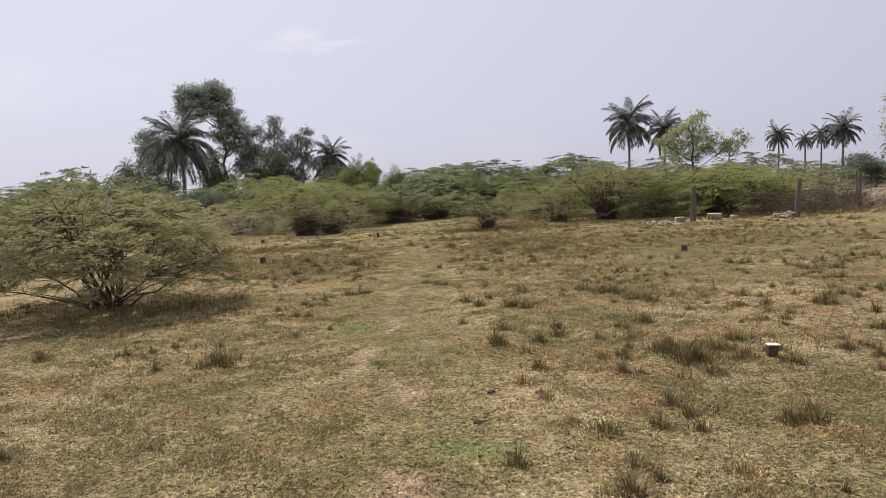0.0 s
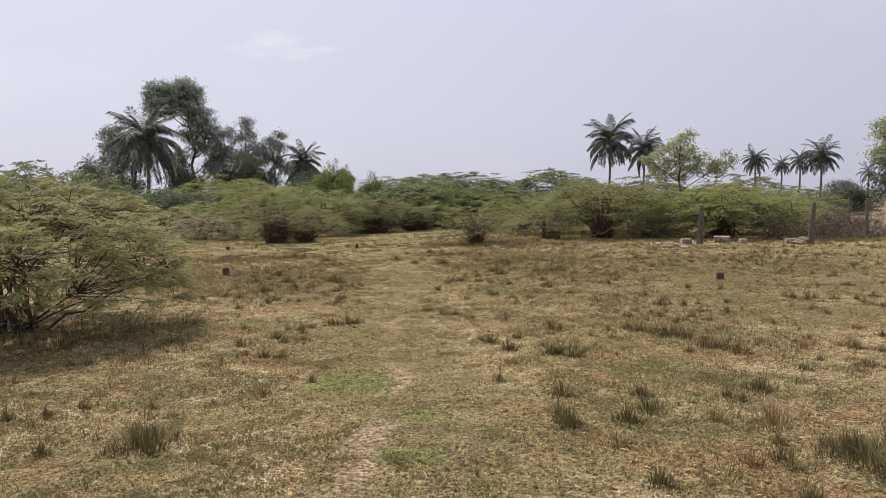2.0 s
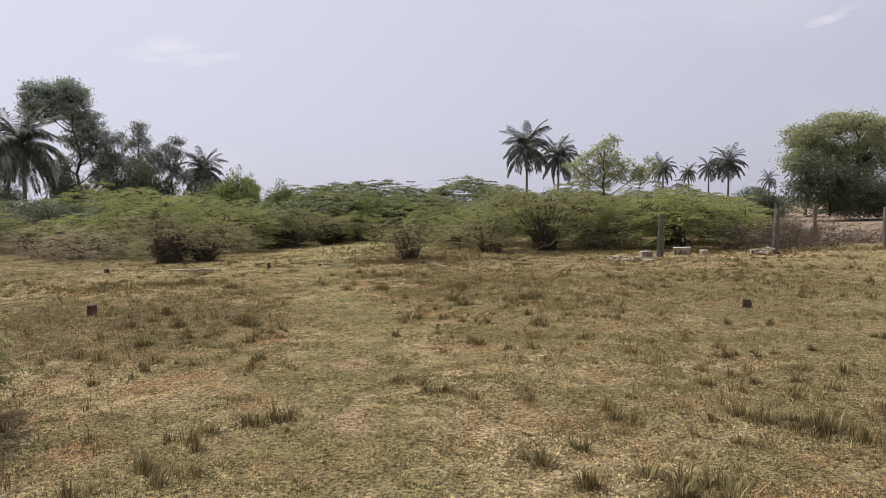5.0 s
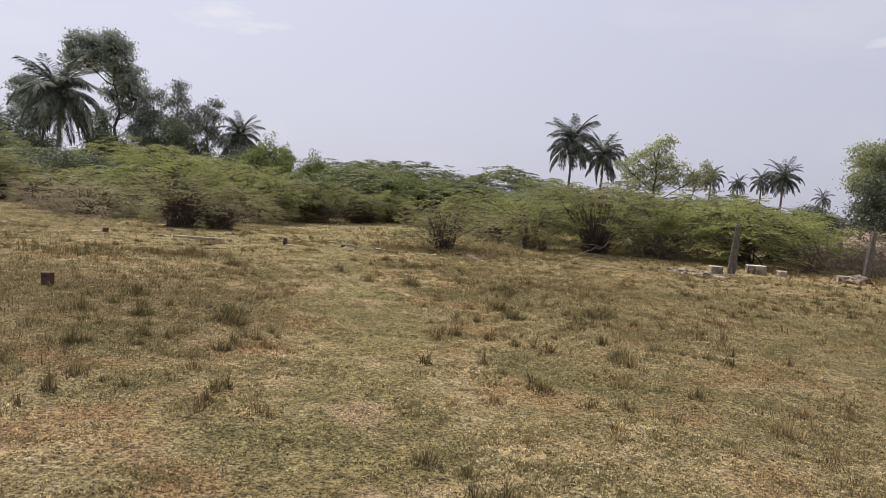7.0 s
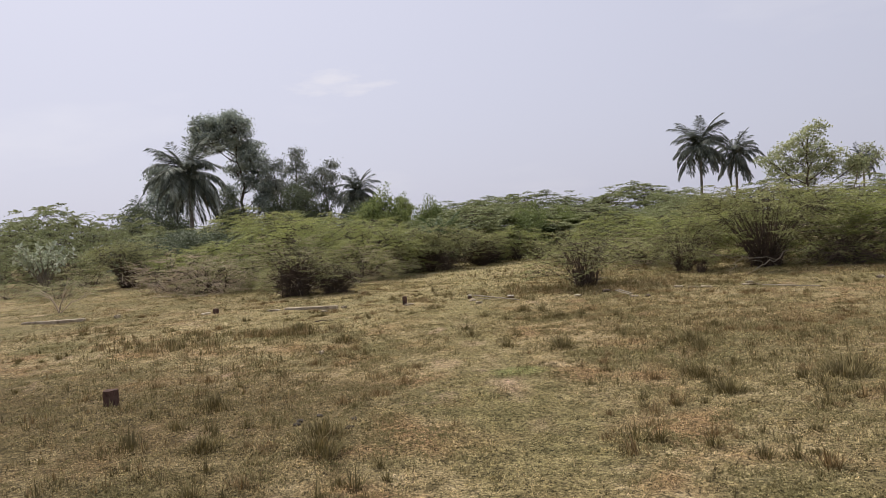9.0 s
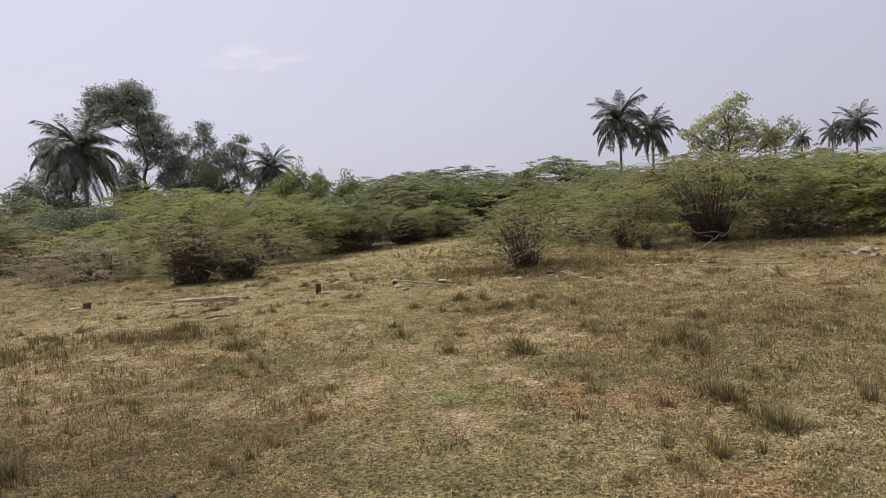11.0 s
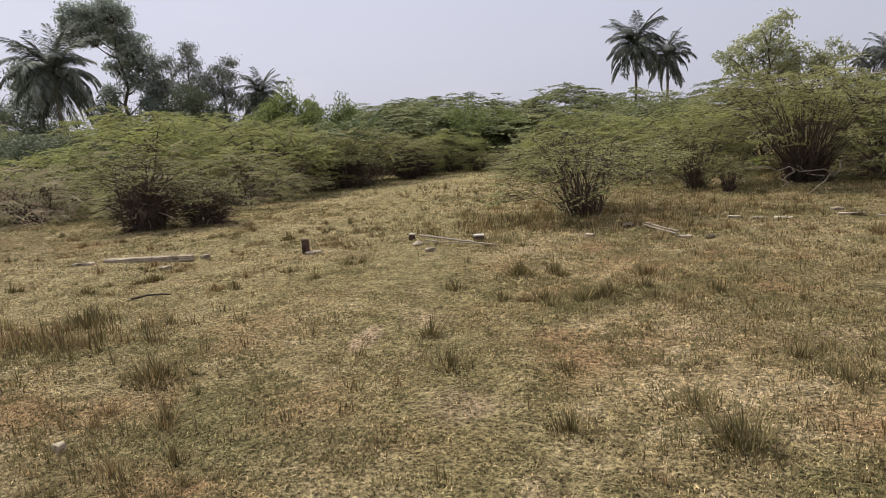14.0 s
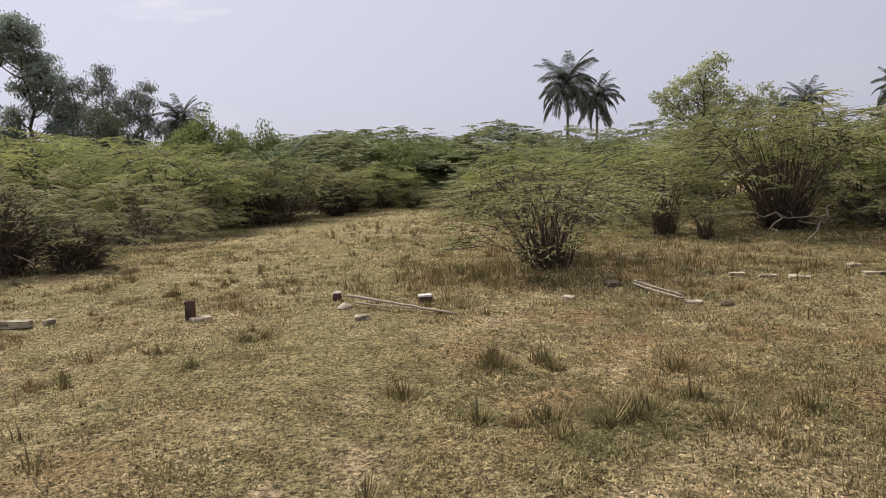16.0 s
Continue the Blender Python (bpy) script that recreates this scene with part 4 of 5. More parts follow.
V_DARK = thorn_bush("thorn_bush", 34, 1.2, 1.6, 30, 70, 6, 14, 0.050, M_THORN, "thorn bush with a dark tangle of dead twigs below", 0.013, 0.22, 0.06, 1200, 0.62, 1.45, 0.35, (0.35, 0.7), M_DARKTWIG, 0.2, 0.2, (0.5, 0.85), bare=0.15, pale=18)
V_COVE = thorn_bush("thorn_bush", 29, 2.0, 2.0, 26, 150, 7, 26, 0.060, M_THORN, "overhanging thorn bush with a dark hollow and pale arching twigs", 0.02, 0.5, 0.0, 1000, 1.5, 1.3, 0.32, (0.5, 1.0), M_DARKTWIG, 0.14, -0.05, bare=0.12, twigs=2, pale=16)
V_BARE = thorn_bush("dry_shrub", 35, 1.6, 1.2, 26, 50, 6, 6, 0.06, M_THORN, "low leafless shrub of pale dry twigs", 0.016, 0.3, 0.5, 300, 1.4, 0.9, 0.5, (0.5, 1.0), M_DRYTWIG, 0.3, 0.2, bare=0.4)
V_BRUSH = thorn_bush("dry_shrub", 39, 1.7, 1.35, 26, 44, 6, 4, 0.06, M_THORN, "dense grey-brown heap of leafless brush", 0.016, 0.4, 0.45, 650, 1.7, 1.2, 0.5, (0.5, 1.0), M_BRUSH, 0.3, 0.35, bare=0.5)
V_DOME = thorn_bush("thorn_bush", 40, 4.0, 4.0, 22, 520, 6, 26, 0.11, M_THORN_FAR, "tall domed grey-green, haze-tinted thorn bush above the scrub", 0.03, 0.4, 0.45, 0, 1, 1, 0.6, (0.5, 1.1), None, 0.09, 0.03, twigs=6)
V_BACK = thorn_bush("thorn_bush", 36, 3.7, 3.3, 20, 210, 6, 24, 0.098, M_THORN_FAR, "wide grey-green, haze-tinted thorn bush deep in the scrub", 0.03, 0.4, 0.25, 0, 1, 1, 0.55, (0.5, 1.15), None, 0.1, 0.04, twigs=6)
V_FAR = thorn_bush("thorn_bush", 37, 4.6, 3.9, 18, 170, 6, 24, 0.15, M_THORN_FAR, "far grey-green, haze-tinted thorn bush in the scrub", 0.035, 0.5, 0.25, 0, 1, 1, 0.55, (0.7, 1.5), None, 0.1, 0.04, twigs=6)
V_LEAFY = foliage_tree("leafy_bush", 38, 2.7, 1.9, 0.15, 26, 9, 34, 0.13, M_LUSH, M_BARK, "dense leafy green bush in the scrub", 0.05, 7)
tagged(V_LEAFY, category="bush")


def spread(source, rows, group, more=False):
    """The first row takes the built bush itself, the others, and all of a further call, are copies."""
    for i, (x, y, turn, sx, sz) in enumerate(rows):
        m = place(x, y, float(gz(x, y)), turn, sx, sx, sz)
        if i == 0 and not more:
            source.matrix_basis = m
            tagged(source, group=group)
        else:
            tagged(copy_thing(source, m), group=group)


SCRUB = "thorn bushes of the scrub"
spread(V_HEDGE, [(-13.8, 37.4, 0, 1.15, 1.0), (-10.4, 37.0, 130, 0.95, 0.82), (-18.2, 38.8, 75, 0.95, 0.68), (-21.6, 48.6, 40, 1.35, 1.36), (-16.6, 47.0, 210, 1.2, 1.12), (-12.8, 42.4, 300, 1.05, 0.95),
                 (9.4, 32.4, 40, 1.0, 0.80), (6.9, 34.2, 160, 1.0, 0.84), (11.6, 35.2, 280, 0.85, 0.74), (-0.1, 40.0, 15, 0.7, 0.72), (2.2, 37.2, 100, 0.8, 0.66)], SCRUB)
spread(V_HEDGE, [(-5.2, 44.6, 60, 0.6, 0.6), (-21.5, 40.5, 20, 0.9, 0.6), (10.6, 37.5, 220, 1.0, 0.84), (5.0, 38.5, 300, 1.0, 0.80)], SCRUB, True)
spread(V_DRYHEDGE, [(-12.6, 34.4, 200, 0.95, 0.95), (-15.6, 35.4, 250, 0.85, 0.75), (-9.1, 35.6, 80, 0.68, 0.66), (-11.0, 32.0, 170, 0.62, 0.62), (-14.6, 32.8, 330, 0.72, 0.68), (-9.3, 33.6, 310, 0.68, 0.8), (6.4, 33.0, 20, 0.8, 0.8), (1.0, 35.0, 120, 0.7, 0.6), (-1.6, 39.0, 220, 0.7, 0.5), (-25.8, 34.2, 10, 0.6, 0.36), (-22.0, 33.2, 140, 0.6, 0.4), (-27.6, 41.0, 60, 0.95, 0.62), (-31.2, 43.2, 200, 1.0, 0.75)], SCRUB)
spread(V_VASE, [(4.25, 32.3, 0, 1.0, 0.89), (-6.3, 41.6, 120, 0.55, 0.62), (-6.9, 46.6, 60, 0.7, 0.72), (8.9, 31.6, 200, 0.6, 0.62), (-23.0, 38.4, 80, 0.85, 0.9)], SCRUB)
spread(V_SMALL, [(-0.82, 28.1, 0, 1.0, 1.0), (1.9, 32.0, 140, 0.75, 0.95), (2.3, 30.9, 250, 0.35, 0.5), (-4.0, 44.5, 80, 0.7, 0.55), (-2.6, 43.4, 190, 0.8, 0.5), (-0.9, 41.5, 10, 0.9, 0.7), (0.6, 38.0, 300, 0.9, 0.8), (-5.0, 46.0, 40, 0.8, 0.7)], SCRUB)
# last two: added dark twig heaps that stand in for shade in the hollows
spread(V_DARK, [(-9.65, 29.4, 0, 1.0, 1.0), (-8.5, 29.7, 130, 0.8, 0.62), (-8.7, 38.7, 40, 1.8, 0.8), (-6.5, 43.0, 240, 1.3, 0.9)], SCRUB)
spread(V_COVE, [(-7.9, 39.2, 0, 1.05, 0.97)], SCRUB)
spread(V_BARE, [(-14.4, 31.9, 0, 1.2, 1.1), (-16.9, 33.6, 90, 1.1, 1.35)], "dry shrubs")
spread(V_BRUSH, [(6.3, 31.9, 0, 0.75, 0.85), (10.9, 30.4, 140, 0.8, 1.0), (12.6, 30.2, 100, 0.8, 0.85), (13.7, 31.4, 200, 0.9, 1.15), (15.0, 31.4, 330, 0.8, 1.0), (16.9, 32.4, 260, 0.8, 0.7), (18.8, 33.0, 90, 0.8, 0.55), (14.2, 34.0, 320, 1.0, 1.1), (12.9, 36.6, 20, 1.0, 1.2), (16.2, 38.5, 50, 1.0, 0.9), (21.5, 35.0, 140, 0.9, 0.4)], "dry shrubs")
spread(V_LEAFY, [(-12.1, 54.0, 0, 1.15, 1.52), (-16.4, 57.0, 70, 1.1, 1.3), (-4.6, 47.5, 140, 0.9, 0.75), (-3.0, 50.0, 210, 0.9, 0.66)], "leafy bushes")
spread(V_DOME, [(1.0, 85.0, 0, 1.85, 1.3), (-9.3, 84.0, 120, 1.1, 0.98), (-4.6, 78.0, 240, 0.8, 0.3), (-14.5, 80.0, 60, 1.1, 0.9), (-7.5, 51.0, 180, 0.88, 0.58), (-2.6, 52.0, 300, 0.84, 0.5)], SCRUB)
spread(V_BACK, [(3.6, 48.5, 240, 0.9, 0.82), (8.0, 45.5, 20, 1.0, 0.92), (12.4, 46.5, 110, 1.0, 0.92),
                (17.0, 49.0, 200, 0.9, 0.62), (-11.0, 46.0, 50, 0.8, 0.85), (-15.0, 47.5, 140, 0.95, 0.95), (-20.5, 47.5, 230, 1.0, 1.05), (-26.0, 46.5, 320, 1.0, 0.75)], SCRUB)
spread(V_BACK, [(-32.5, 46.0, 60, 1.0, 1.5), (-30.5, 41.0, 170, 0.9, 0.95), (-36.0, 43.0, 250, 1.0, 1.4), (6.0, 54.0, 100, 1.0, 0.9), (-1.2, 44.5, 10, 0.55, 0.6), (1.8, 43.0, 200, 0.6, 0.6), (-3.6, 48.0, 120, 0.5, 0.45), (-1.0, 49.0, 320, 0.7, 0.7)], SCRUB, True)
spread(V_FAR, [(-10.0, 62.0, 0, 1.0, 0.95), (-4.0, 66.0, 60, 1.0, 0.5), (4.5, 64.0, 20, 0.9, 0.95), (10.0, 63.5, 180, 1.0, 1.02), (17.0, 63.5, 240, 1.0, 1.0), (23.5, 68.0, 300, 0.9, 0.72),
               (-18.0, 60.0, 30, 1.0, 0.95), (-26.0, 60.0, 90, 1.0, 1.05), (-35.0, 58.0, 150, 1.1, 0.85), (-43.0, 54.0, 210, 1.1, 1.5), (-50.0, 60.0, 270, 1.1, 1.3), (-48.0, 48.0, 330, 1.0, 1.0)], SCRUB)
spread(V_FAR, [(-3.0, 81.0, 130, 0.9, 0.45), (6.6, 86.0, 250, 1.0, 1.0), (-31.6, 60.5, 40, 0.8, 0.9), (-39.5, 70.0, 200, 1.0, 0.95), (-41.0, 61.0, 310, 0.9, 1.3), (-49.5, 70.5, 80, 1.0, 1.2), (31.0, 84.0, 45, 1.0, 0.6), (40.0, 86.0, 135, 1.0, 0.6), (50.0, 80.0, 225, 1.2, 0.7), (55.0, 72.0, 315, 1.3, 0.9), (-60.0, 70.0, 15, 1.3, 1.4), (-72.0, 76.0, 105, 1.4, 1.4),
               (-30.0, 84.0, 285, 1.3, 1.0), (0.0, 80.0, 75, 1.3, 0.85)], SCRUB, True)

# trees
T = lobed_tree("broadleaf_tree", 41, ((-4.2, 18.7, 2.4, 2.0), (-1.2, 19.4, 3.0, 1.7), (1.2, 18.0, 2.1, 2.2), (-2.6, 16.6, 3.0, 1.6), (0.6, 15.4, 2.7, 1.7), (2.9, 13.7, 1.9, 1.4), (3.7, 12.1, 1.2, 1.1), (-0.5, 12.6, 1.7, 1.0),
                                      (1.8, 10.6, 1.6, 1.0), (4.0, 9.6, 1.6, 1.1), (-1.4, 9.6, 1.3, 1.0), (4.2, 7.4, 1.8, 1.4)), 3.5, 34, 0.34, 0.44, M_HAZED_DARK, M_BARK, "tall dark airy tree with an uneven crown beyond the scrub", 0.32, 1.0)
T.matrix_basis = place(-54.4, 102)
T2 = lobed_tree("broadleaf_tree", 45, ((-2.3, 12.8, 1.7, 1.4), (-1.1, 11.2, 1.9, 1.4), (0.1, 9.6, 2.1, 1.5), (-2.2, 10.2, 1.8, 1.4), (-0.6, 7.6, 2.6, 1.8)), 3.2, 34, 0.36, 0.44, M_HAZED_DARK, M_BARK, "smaller dark tree beside the tall one", 0.2)
T2.matrix_basis = place(-62.5, 98)
SLENDER = "slender grey-green, haze-tinted tree with drooping foliage beyond the scrub"
for sd, x, y, lobes in ((42, -45.6, 104, ((-0.4, 14.7, 1.3, 1.0), (0.2, 13.0, 1.3, 1.2), (-1.4, 12.1, 1.3, 1.0), (0.4, 10.8, 1.6, 1.2), (-1.2, 9.5, 1.8, 1.3), (0.6, 8.2, 1.6, 1.2))),
                        (49, -41.2, 104, ((0.5, 12.4, 1.1, 0.8), (-0.7, 11.0, 1.5, 1.2), (0.9, 10.4, 1.1, 1.0), (-1.9, 9.6, 1.6, 1.1), (-0.2, 8.7, 1.8, 1.1), (1.1, 7.6, 1.5, 1.2))),
                        (50, -49.2, 105, ((-1.8, 14.1, 0.9, 0.7), (-0.9, 12.8, 1.1, 0.9), (0.5, 13.5, 0.9, 0.8), (-2.2, 11.4, 1.3, 1.0), (-0.3, 10.9, 1.3, 1.0), (-1.5, 9.3, 1.7, 1.2)))):
    S = lobed_tree("slender_tree", sd, lobes, 2.1, 32, 0.38, 0.36, M_HAZED_GREY, M_BARK, SLENDER, 0.16, 0, 0.26, 0.7)
    S.matrix_basis = place(x, y)
    tagged(S, group="slender trees")
U = lobed_tree("broadleaf_tree", 43, ((-5.1, 7.6, 1.6, 1.3), (-2.9, 8.3, 1.9, 1.2), (-0.3, 8.7, 2.1, 1.0), (2.7, 8.2, 1.9, 1.2), (4.5, 6.5, 1.5, 1.6), (-5.8, 5.4, 1.4, 1.2), (-2.9, 6.0, 2.4, 1.6), (0.8, 5.8, 2.7, 1.9),
                                      (4.0, 4.0, 1.9, 1.9), (-0.2, 2.6, 2.7, 1.9), (3.0, 1.8, 2.4, 1.6)), 4.4, 36, 0.2, 0.34, M_SUNLEAF, M_BARK, "wide rounded green tree behind the fence", 0.28)
U.matrix_basis = place(37.0, 70.5)
D = lobed_tree("dark_understorey_tree", 44, ((-1.8, 4.3, 1.8, 1.6), (-2.8, 2.5, 1.5, 1.4), (-0.5, 2.4, 2.1, 1.7), (1.1, 1.3, 2.1, 1.2), (0.8, 3.6, 1.6, 1.3)), 5.0, 44, 0.2, 0.45, M_UNDERLEAF, M_BARK, "dense low tree with shade put into its dark green leaves", 0.14)
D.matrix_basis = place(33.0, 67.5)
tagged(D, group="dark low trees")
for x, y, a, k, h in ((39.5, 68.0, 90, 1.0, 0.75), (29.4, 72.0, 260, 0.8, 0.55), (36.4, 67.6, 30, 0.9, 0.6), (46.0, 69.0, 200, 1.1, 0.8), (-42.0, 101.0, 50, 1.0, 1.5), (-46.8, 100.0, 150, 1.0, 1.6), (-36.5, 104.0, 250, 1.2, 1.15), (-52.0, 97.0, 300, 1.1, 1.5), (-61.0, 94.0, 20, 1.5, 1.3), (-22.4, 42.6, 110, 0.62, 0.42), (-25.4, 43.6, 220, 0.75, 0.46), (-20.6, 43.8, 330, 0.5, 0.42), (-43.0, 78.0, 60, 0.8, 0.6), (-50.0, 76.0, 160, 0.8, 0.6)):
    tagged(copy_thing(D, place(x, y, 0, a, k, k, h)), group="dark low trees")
L = lobed_tree("light_green_tree", 48, ((-2.3, 4.8, 0.8, 0.5), (-1.4, 5.4, 0.7, 0.5), (-0.4, 6.0, 0.9, 0.7), (0.4, 6.5, 0.7, 0.6), (0.7, 5.3, 1.0, 0.7), (1.7, 4.8, 0.9, 0.6), (-0.3, 4.7, 1.1, 0.7), (2.7, 4.2, 0.7, 0.5),
                                        (-1.4, 4.0, 1.1, 0.7), (0.8, 3.8, 1.3, 0.8)), 1.9, 22, 0.18, 0.2, M_SUNLEAF, M_BARK, "airy bright green tree rising above the scrub", 0.12)
L.matrix_basis = place(11.8, 59.8)
B = lobed_tree("sparse_tree", 46, ((0.9, 5.2, 0.5, 0.3), (1.6, 4.8, 0.5, 0.3), (0.4, 4.6, 0.5, 0.35), (1.2, 4.3, 0.6, 0.4), (0.2, 3.9, 0.6, 0.4), (-0.3, 4.4, 0.5, 0.3)), 2.4, 12, 0.15, 0.16, M_SUNLEAF, M_TWIG, "sparse half-bare tree rising above the scrub", 0.08)
B.matrix_basis = place(14.4, 60.2)
G = foliage_tree("small_green_tree", 47, 5.8, 2.7, 0.8, 26, 7, 34, 0.2, M_LUSH, M_BARK, "small rounded green tree within the scrub", 0.13, 6)
G.matrix_basis = place(-34.0, 116, 0, 0, 1.15, 1.15, 1.5)

# palms
coconut_palm(51, 8.0, 89.5, 8.9, 3.8, 46, "tall dark coconut palm rising above the scrub")
coconut_palm(52, 13.6, 105.5, 8.9, 3.7, 40, "coconut palm beside a taller one above the scrub", 0.18, 3, 0.05)
coconut_palm(53, 34.8, 97.5, 7.0, 2.75, 42, "dark coconut palm above the far scrub")
coconut_palm(54, 33.1, 122.3, 7.9, 2.7, 34, "small dark coconut palm above the far scrub")
coconut_palm(55, 35.4, 116.1, 6.8, 1.8, 26, "short coconut palm barely above the far scrub")
coconut_palm(56, -39.7, 111.8, 8.5, 4.2, 44, "dark coconut palm at the edge of the tall trees", 0.18, 3)
coconut_palm(57, -47.0, 79.0, 9.6, 5.2, 56, "large coconut palm with hanging fronds, some painted grey as lit, beside the scrub", 0.24, 7, 0.03, 2)
coconut_palm(58, 45.9, 111.5, 5.2, 1.8, 20, "very short far coconut palm", 0.14, 0)
coconut_palm(60, 32.4, 97.9, 6.5, 1.9, 24, "young coconut palm close beside a taller one", 0.13, 1)
coconut_palm(61, 46.0, 100.0, 8.4, 3.0, 38, "dark coconut palm behind the rounded tree")
coconut_palm(59, -70.0, 100.0, 8.2, 2.4, 22, "distant coconut palm behind bushes", 0.16, 0)


def date_clump():
    """Wild date clump: stiff pale-green fronds from the ground."""
    rng = np.random.default_rng(60)
    root = new("wild_date_palm")
    root.matrix_basis = place(-8.3, 42.2)
    me = frond_mesh(61, 1.9, 44, 0.34, 12, 45, 0.1, 0.06)
    me.materials.append(M_DATE)
    s = Soup()
    s.tube([(0, 0, -0.05), (0.02, 0, 0.6), (0, 0.02, 1.15)], [0.17, 0.2, 0.14], 9)
    put_mesh("trunk", s.mesh("trunk"), M_PALMBARK, root, "short rough trunk")
    for i in range(30):
        f = new("frond", me)
        f.parent = root
        k = rng.uniform(0.75, 1.05)
        f.matrix_basis = Matrix.Translation((0, 0, 1.1)) @ pose(0, 0, 0, 0, 0, i * 137.5) @ pose(0, 0, 0, 0, -(65 - 75 * i / 30)) @ Matrix.Diagonal((k, k, k, 1))
    return tagged(root, "low wild date palm with arching pale green fronds", "palm")


date_clump()


def milkweed():
    """A round shrub with big pale leaves."""
    rng = np.random.default_rng(62)
    root = new("pale_leaved_shrub")
    root.matrix_basis = place(-26.5, 37.0, 0, 0, 1.2, 1.2, 1.32)
    wood, fol = Soup(), Soup()
    for i in range(26):
        a, r = rng.uniform(0, 6.28), 1.25 * math.sqrt(rng.uniform(0, 1))
        tip = np.array([math.cos(a) * r, math.sin(a) * r, 1.9 - 0.5 * r * rng.uniform(0.3, 1.2)])
        P = curve(np.zeros(3), tip * np.array([0.3, 0.3, 0.7]), tip, 6)
        wood.tube(P, np.linspace(0.025, 0.008, 6), 5)
        m = 28
        u = rng.uniform(0.45, 1, m)
        at = np.stack([np.interp(u, np.linspace(0, 1, 6), P[:, c]) for c in range(3)], 1)
        fol.leaves(at, rng.normal(0, 1, (m, 3)) + [0, 0, 0.3], np.array([[0, 0, 1.0]]) + rng.normal(0, 0.4, (m, 3)), rng.uniform(0.14, 0.24, m), rng.uniform(0.09, 0.14, m))
    put_mesh("branchwork", wood.mesh("branchwork"), M_TWIG, root)
    put_mesh("crown", fol.mesh("crown", False), M_MILKLEAF, root, "large pale grey-green leaves")
    return tagged(root, "round shrub with large pale grey-green leaves", "bush")


milkweed()

# ---------------------------------------------------------------- tussocks that stand out
def scatter_tufts():
    rng = np.random.default_rng(77)
    olive, red = Soup(), Soup()
    olive.flat = red.flat = False
    kinds = ((0.09, 0.25, 100, olive), (0.16, 0.21, 170, olive), (0.32, 0.25, 560, olive), (0.14, 0.21, 120, red), (0.24, 0.17, 180, red))

    def tuft(kind, x, y, k):
        r, tall, blades, soup = kinds[kind]
        full = 1.5 * min(1.0, 0.55 + 0.5 * k) * (1.0 if y < 9 else 0.8)
        tussock(soup, rng, x, y, r * k, tall * k * 1.2, int(blades * full), rng.uniform(0.4, 0.95))
        tussock(soup, rng, x, y, (r + 0.07) * 1.5 * k, tall * k * 0.30, int(blades * full * 0.5), 0.9)  # its low skirt

    # clumps by the way, one list for each kind of tuft: x, y
    slim = ((2.6, 5.7), (2.5, 5.95), (3.0, 5.9), (2.52, 6.48), (3.18, 6.51), (1.7, 8.77), (1.94, 8.37), (2.47, 8.3), (2.65, 7.95), (-0.35, 9.7), (-1.34, 23.25), (-1.77, 23.49), (-1.4, 23.42), (-1.18, 22.1), (-0.58, 22.46),
            (-1.9, 22.2), (-2.43, 21.13), (0.24, 13.45), (-1.76, 13.34))
    full_tufts = ((3.2, 6.1), (3.68, 3.0), (-0.25, 9.8), (-0.9, 22.3), (5.35, 4.95), (-2.0, 14.4), (-3.9, 14.6), (-3.0, 13.0), (1.15, 16.6), (0.88, 17.4), (1.09, 18.85), (1.33, 12.9), (2.41, 8.1), (3.35, 9.8), (-0.55, 22.0),
                  (-1.8, 23.3), (-0.6, 19.15), (-2.6, 5.0), (6.5, 7.9), (4.18, 6.83), (3.48, 9.58), (4.38, 8.41), (0.27, 15.07), (0.99, 17.29), (2.74, 15.13), (-2.59, 13.55), (-1.5, 22.2), (-0.5, 23.16), (-2.41, 22.7), (-1.74, 23.44),
                  (0.04, 22.28), (-2.15, 20.3), (-0.61, 19.02), (-1.41, 19.29), (-0.73, 19.57))
    broad = ((4.35, 5.2), (4.7, 5.3), (4.55, 4.95), (-1.0, 22.2), (-2.15, 14.6), (-3.9, 15.9), (-3.2, 14.6), (-2.3, 15.0), (1.13, 16.65), (2.27, 17.15), (3.78, 9.35), (1.06, 19.2), (-0.3, 4.95), (2.41, 17.45), (-4.27, 20.3), (-5.88, 21.82))
    reddish = ((5.0, 5.0), (5.3, 5.4), (0.27, 14.75), (1.49, 14.5), (1.98, 8.35), (-0.42, 23.2), (5.0, 3.35), (3.0, 4.15), (2.3, 14.2), (3.1, 12.2), (4.01, 5.77))
    for kind, places in ((0, slim), (1, full_tufts), (2, broad), (3, reddish)):
        for x, y in places:
            tuft(kind, x, y, (1.0 if y < 18 else 1.05) * rng.uniform(0.85, 1.15) * (0.85 if kind == 2 else 1.0))
    made = 0
    while made < 700:
        y = rng.uniform(2, 30)
        x = rng.uniform(-5 - 0.25 * y, 7 + 0.3 * y) + 1.5 - 0.1 * y
        right = x > 2.3 - 0.235 * (y - 2.0)
        if trodden(x, y) > 0.12 or lumps(x + 9, y, 0.6) < rng.uniform(0.25, 0.8) - 0.12 * right:
            continue
        n = int(rng.integers(1, 4))
        kind = int(rng.choice([0, 0, 1, 1, 3, 3, 4, 4]))
        for i in range(n):
            tuft(kind, x + rng.normal(0, 0.18), y + rng.normal(0, 0.18), rng.uniform(0.4, 0.9))
        made += 1
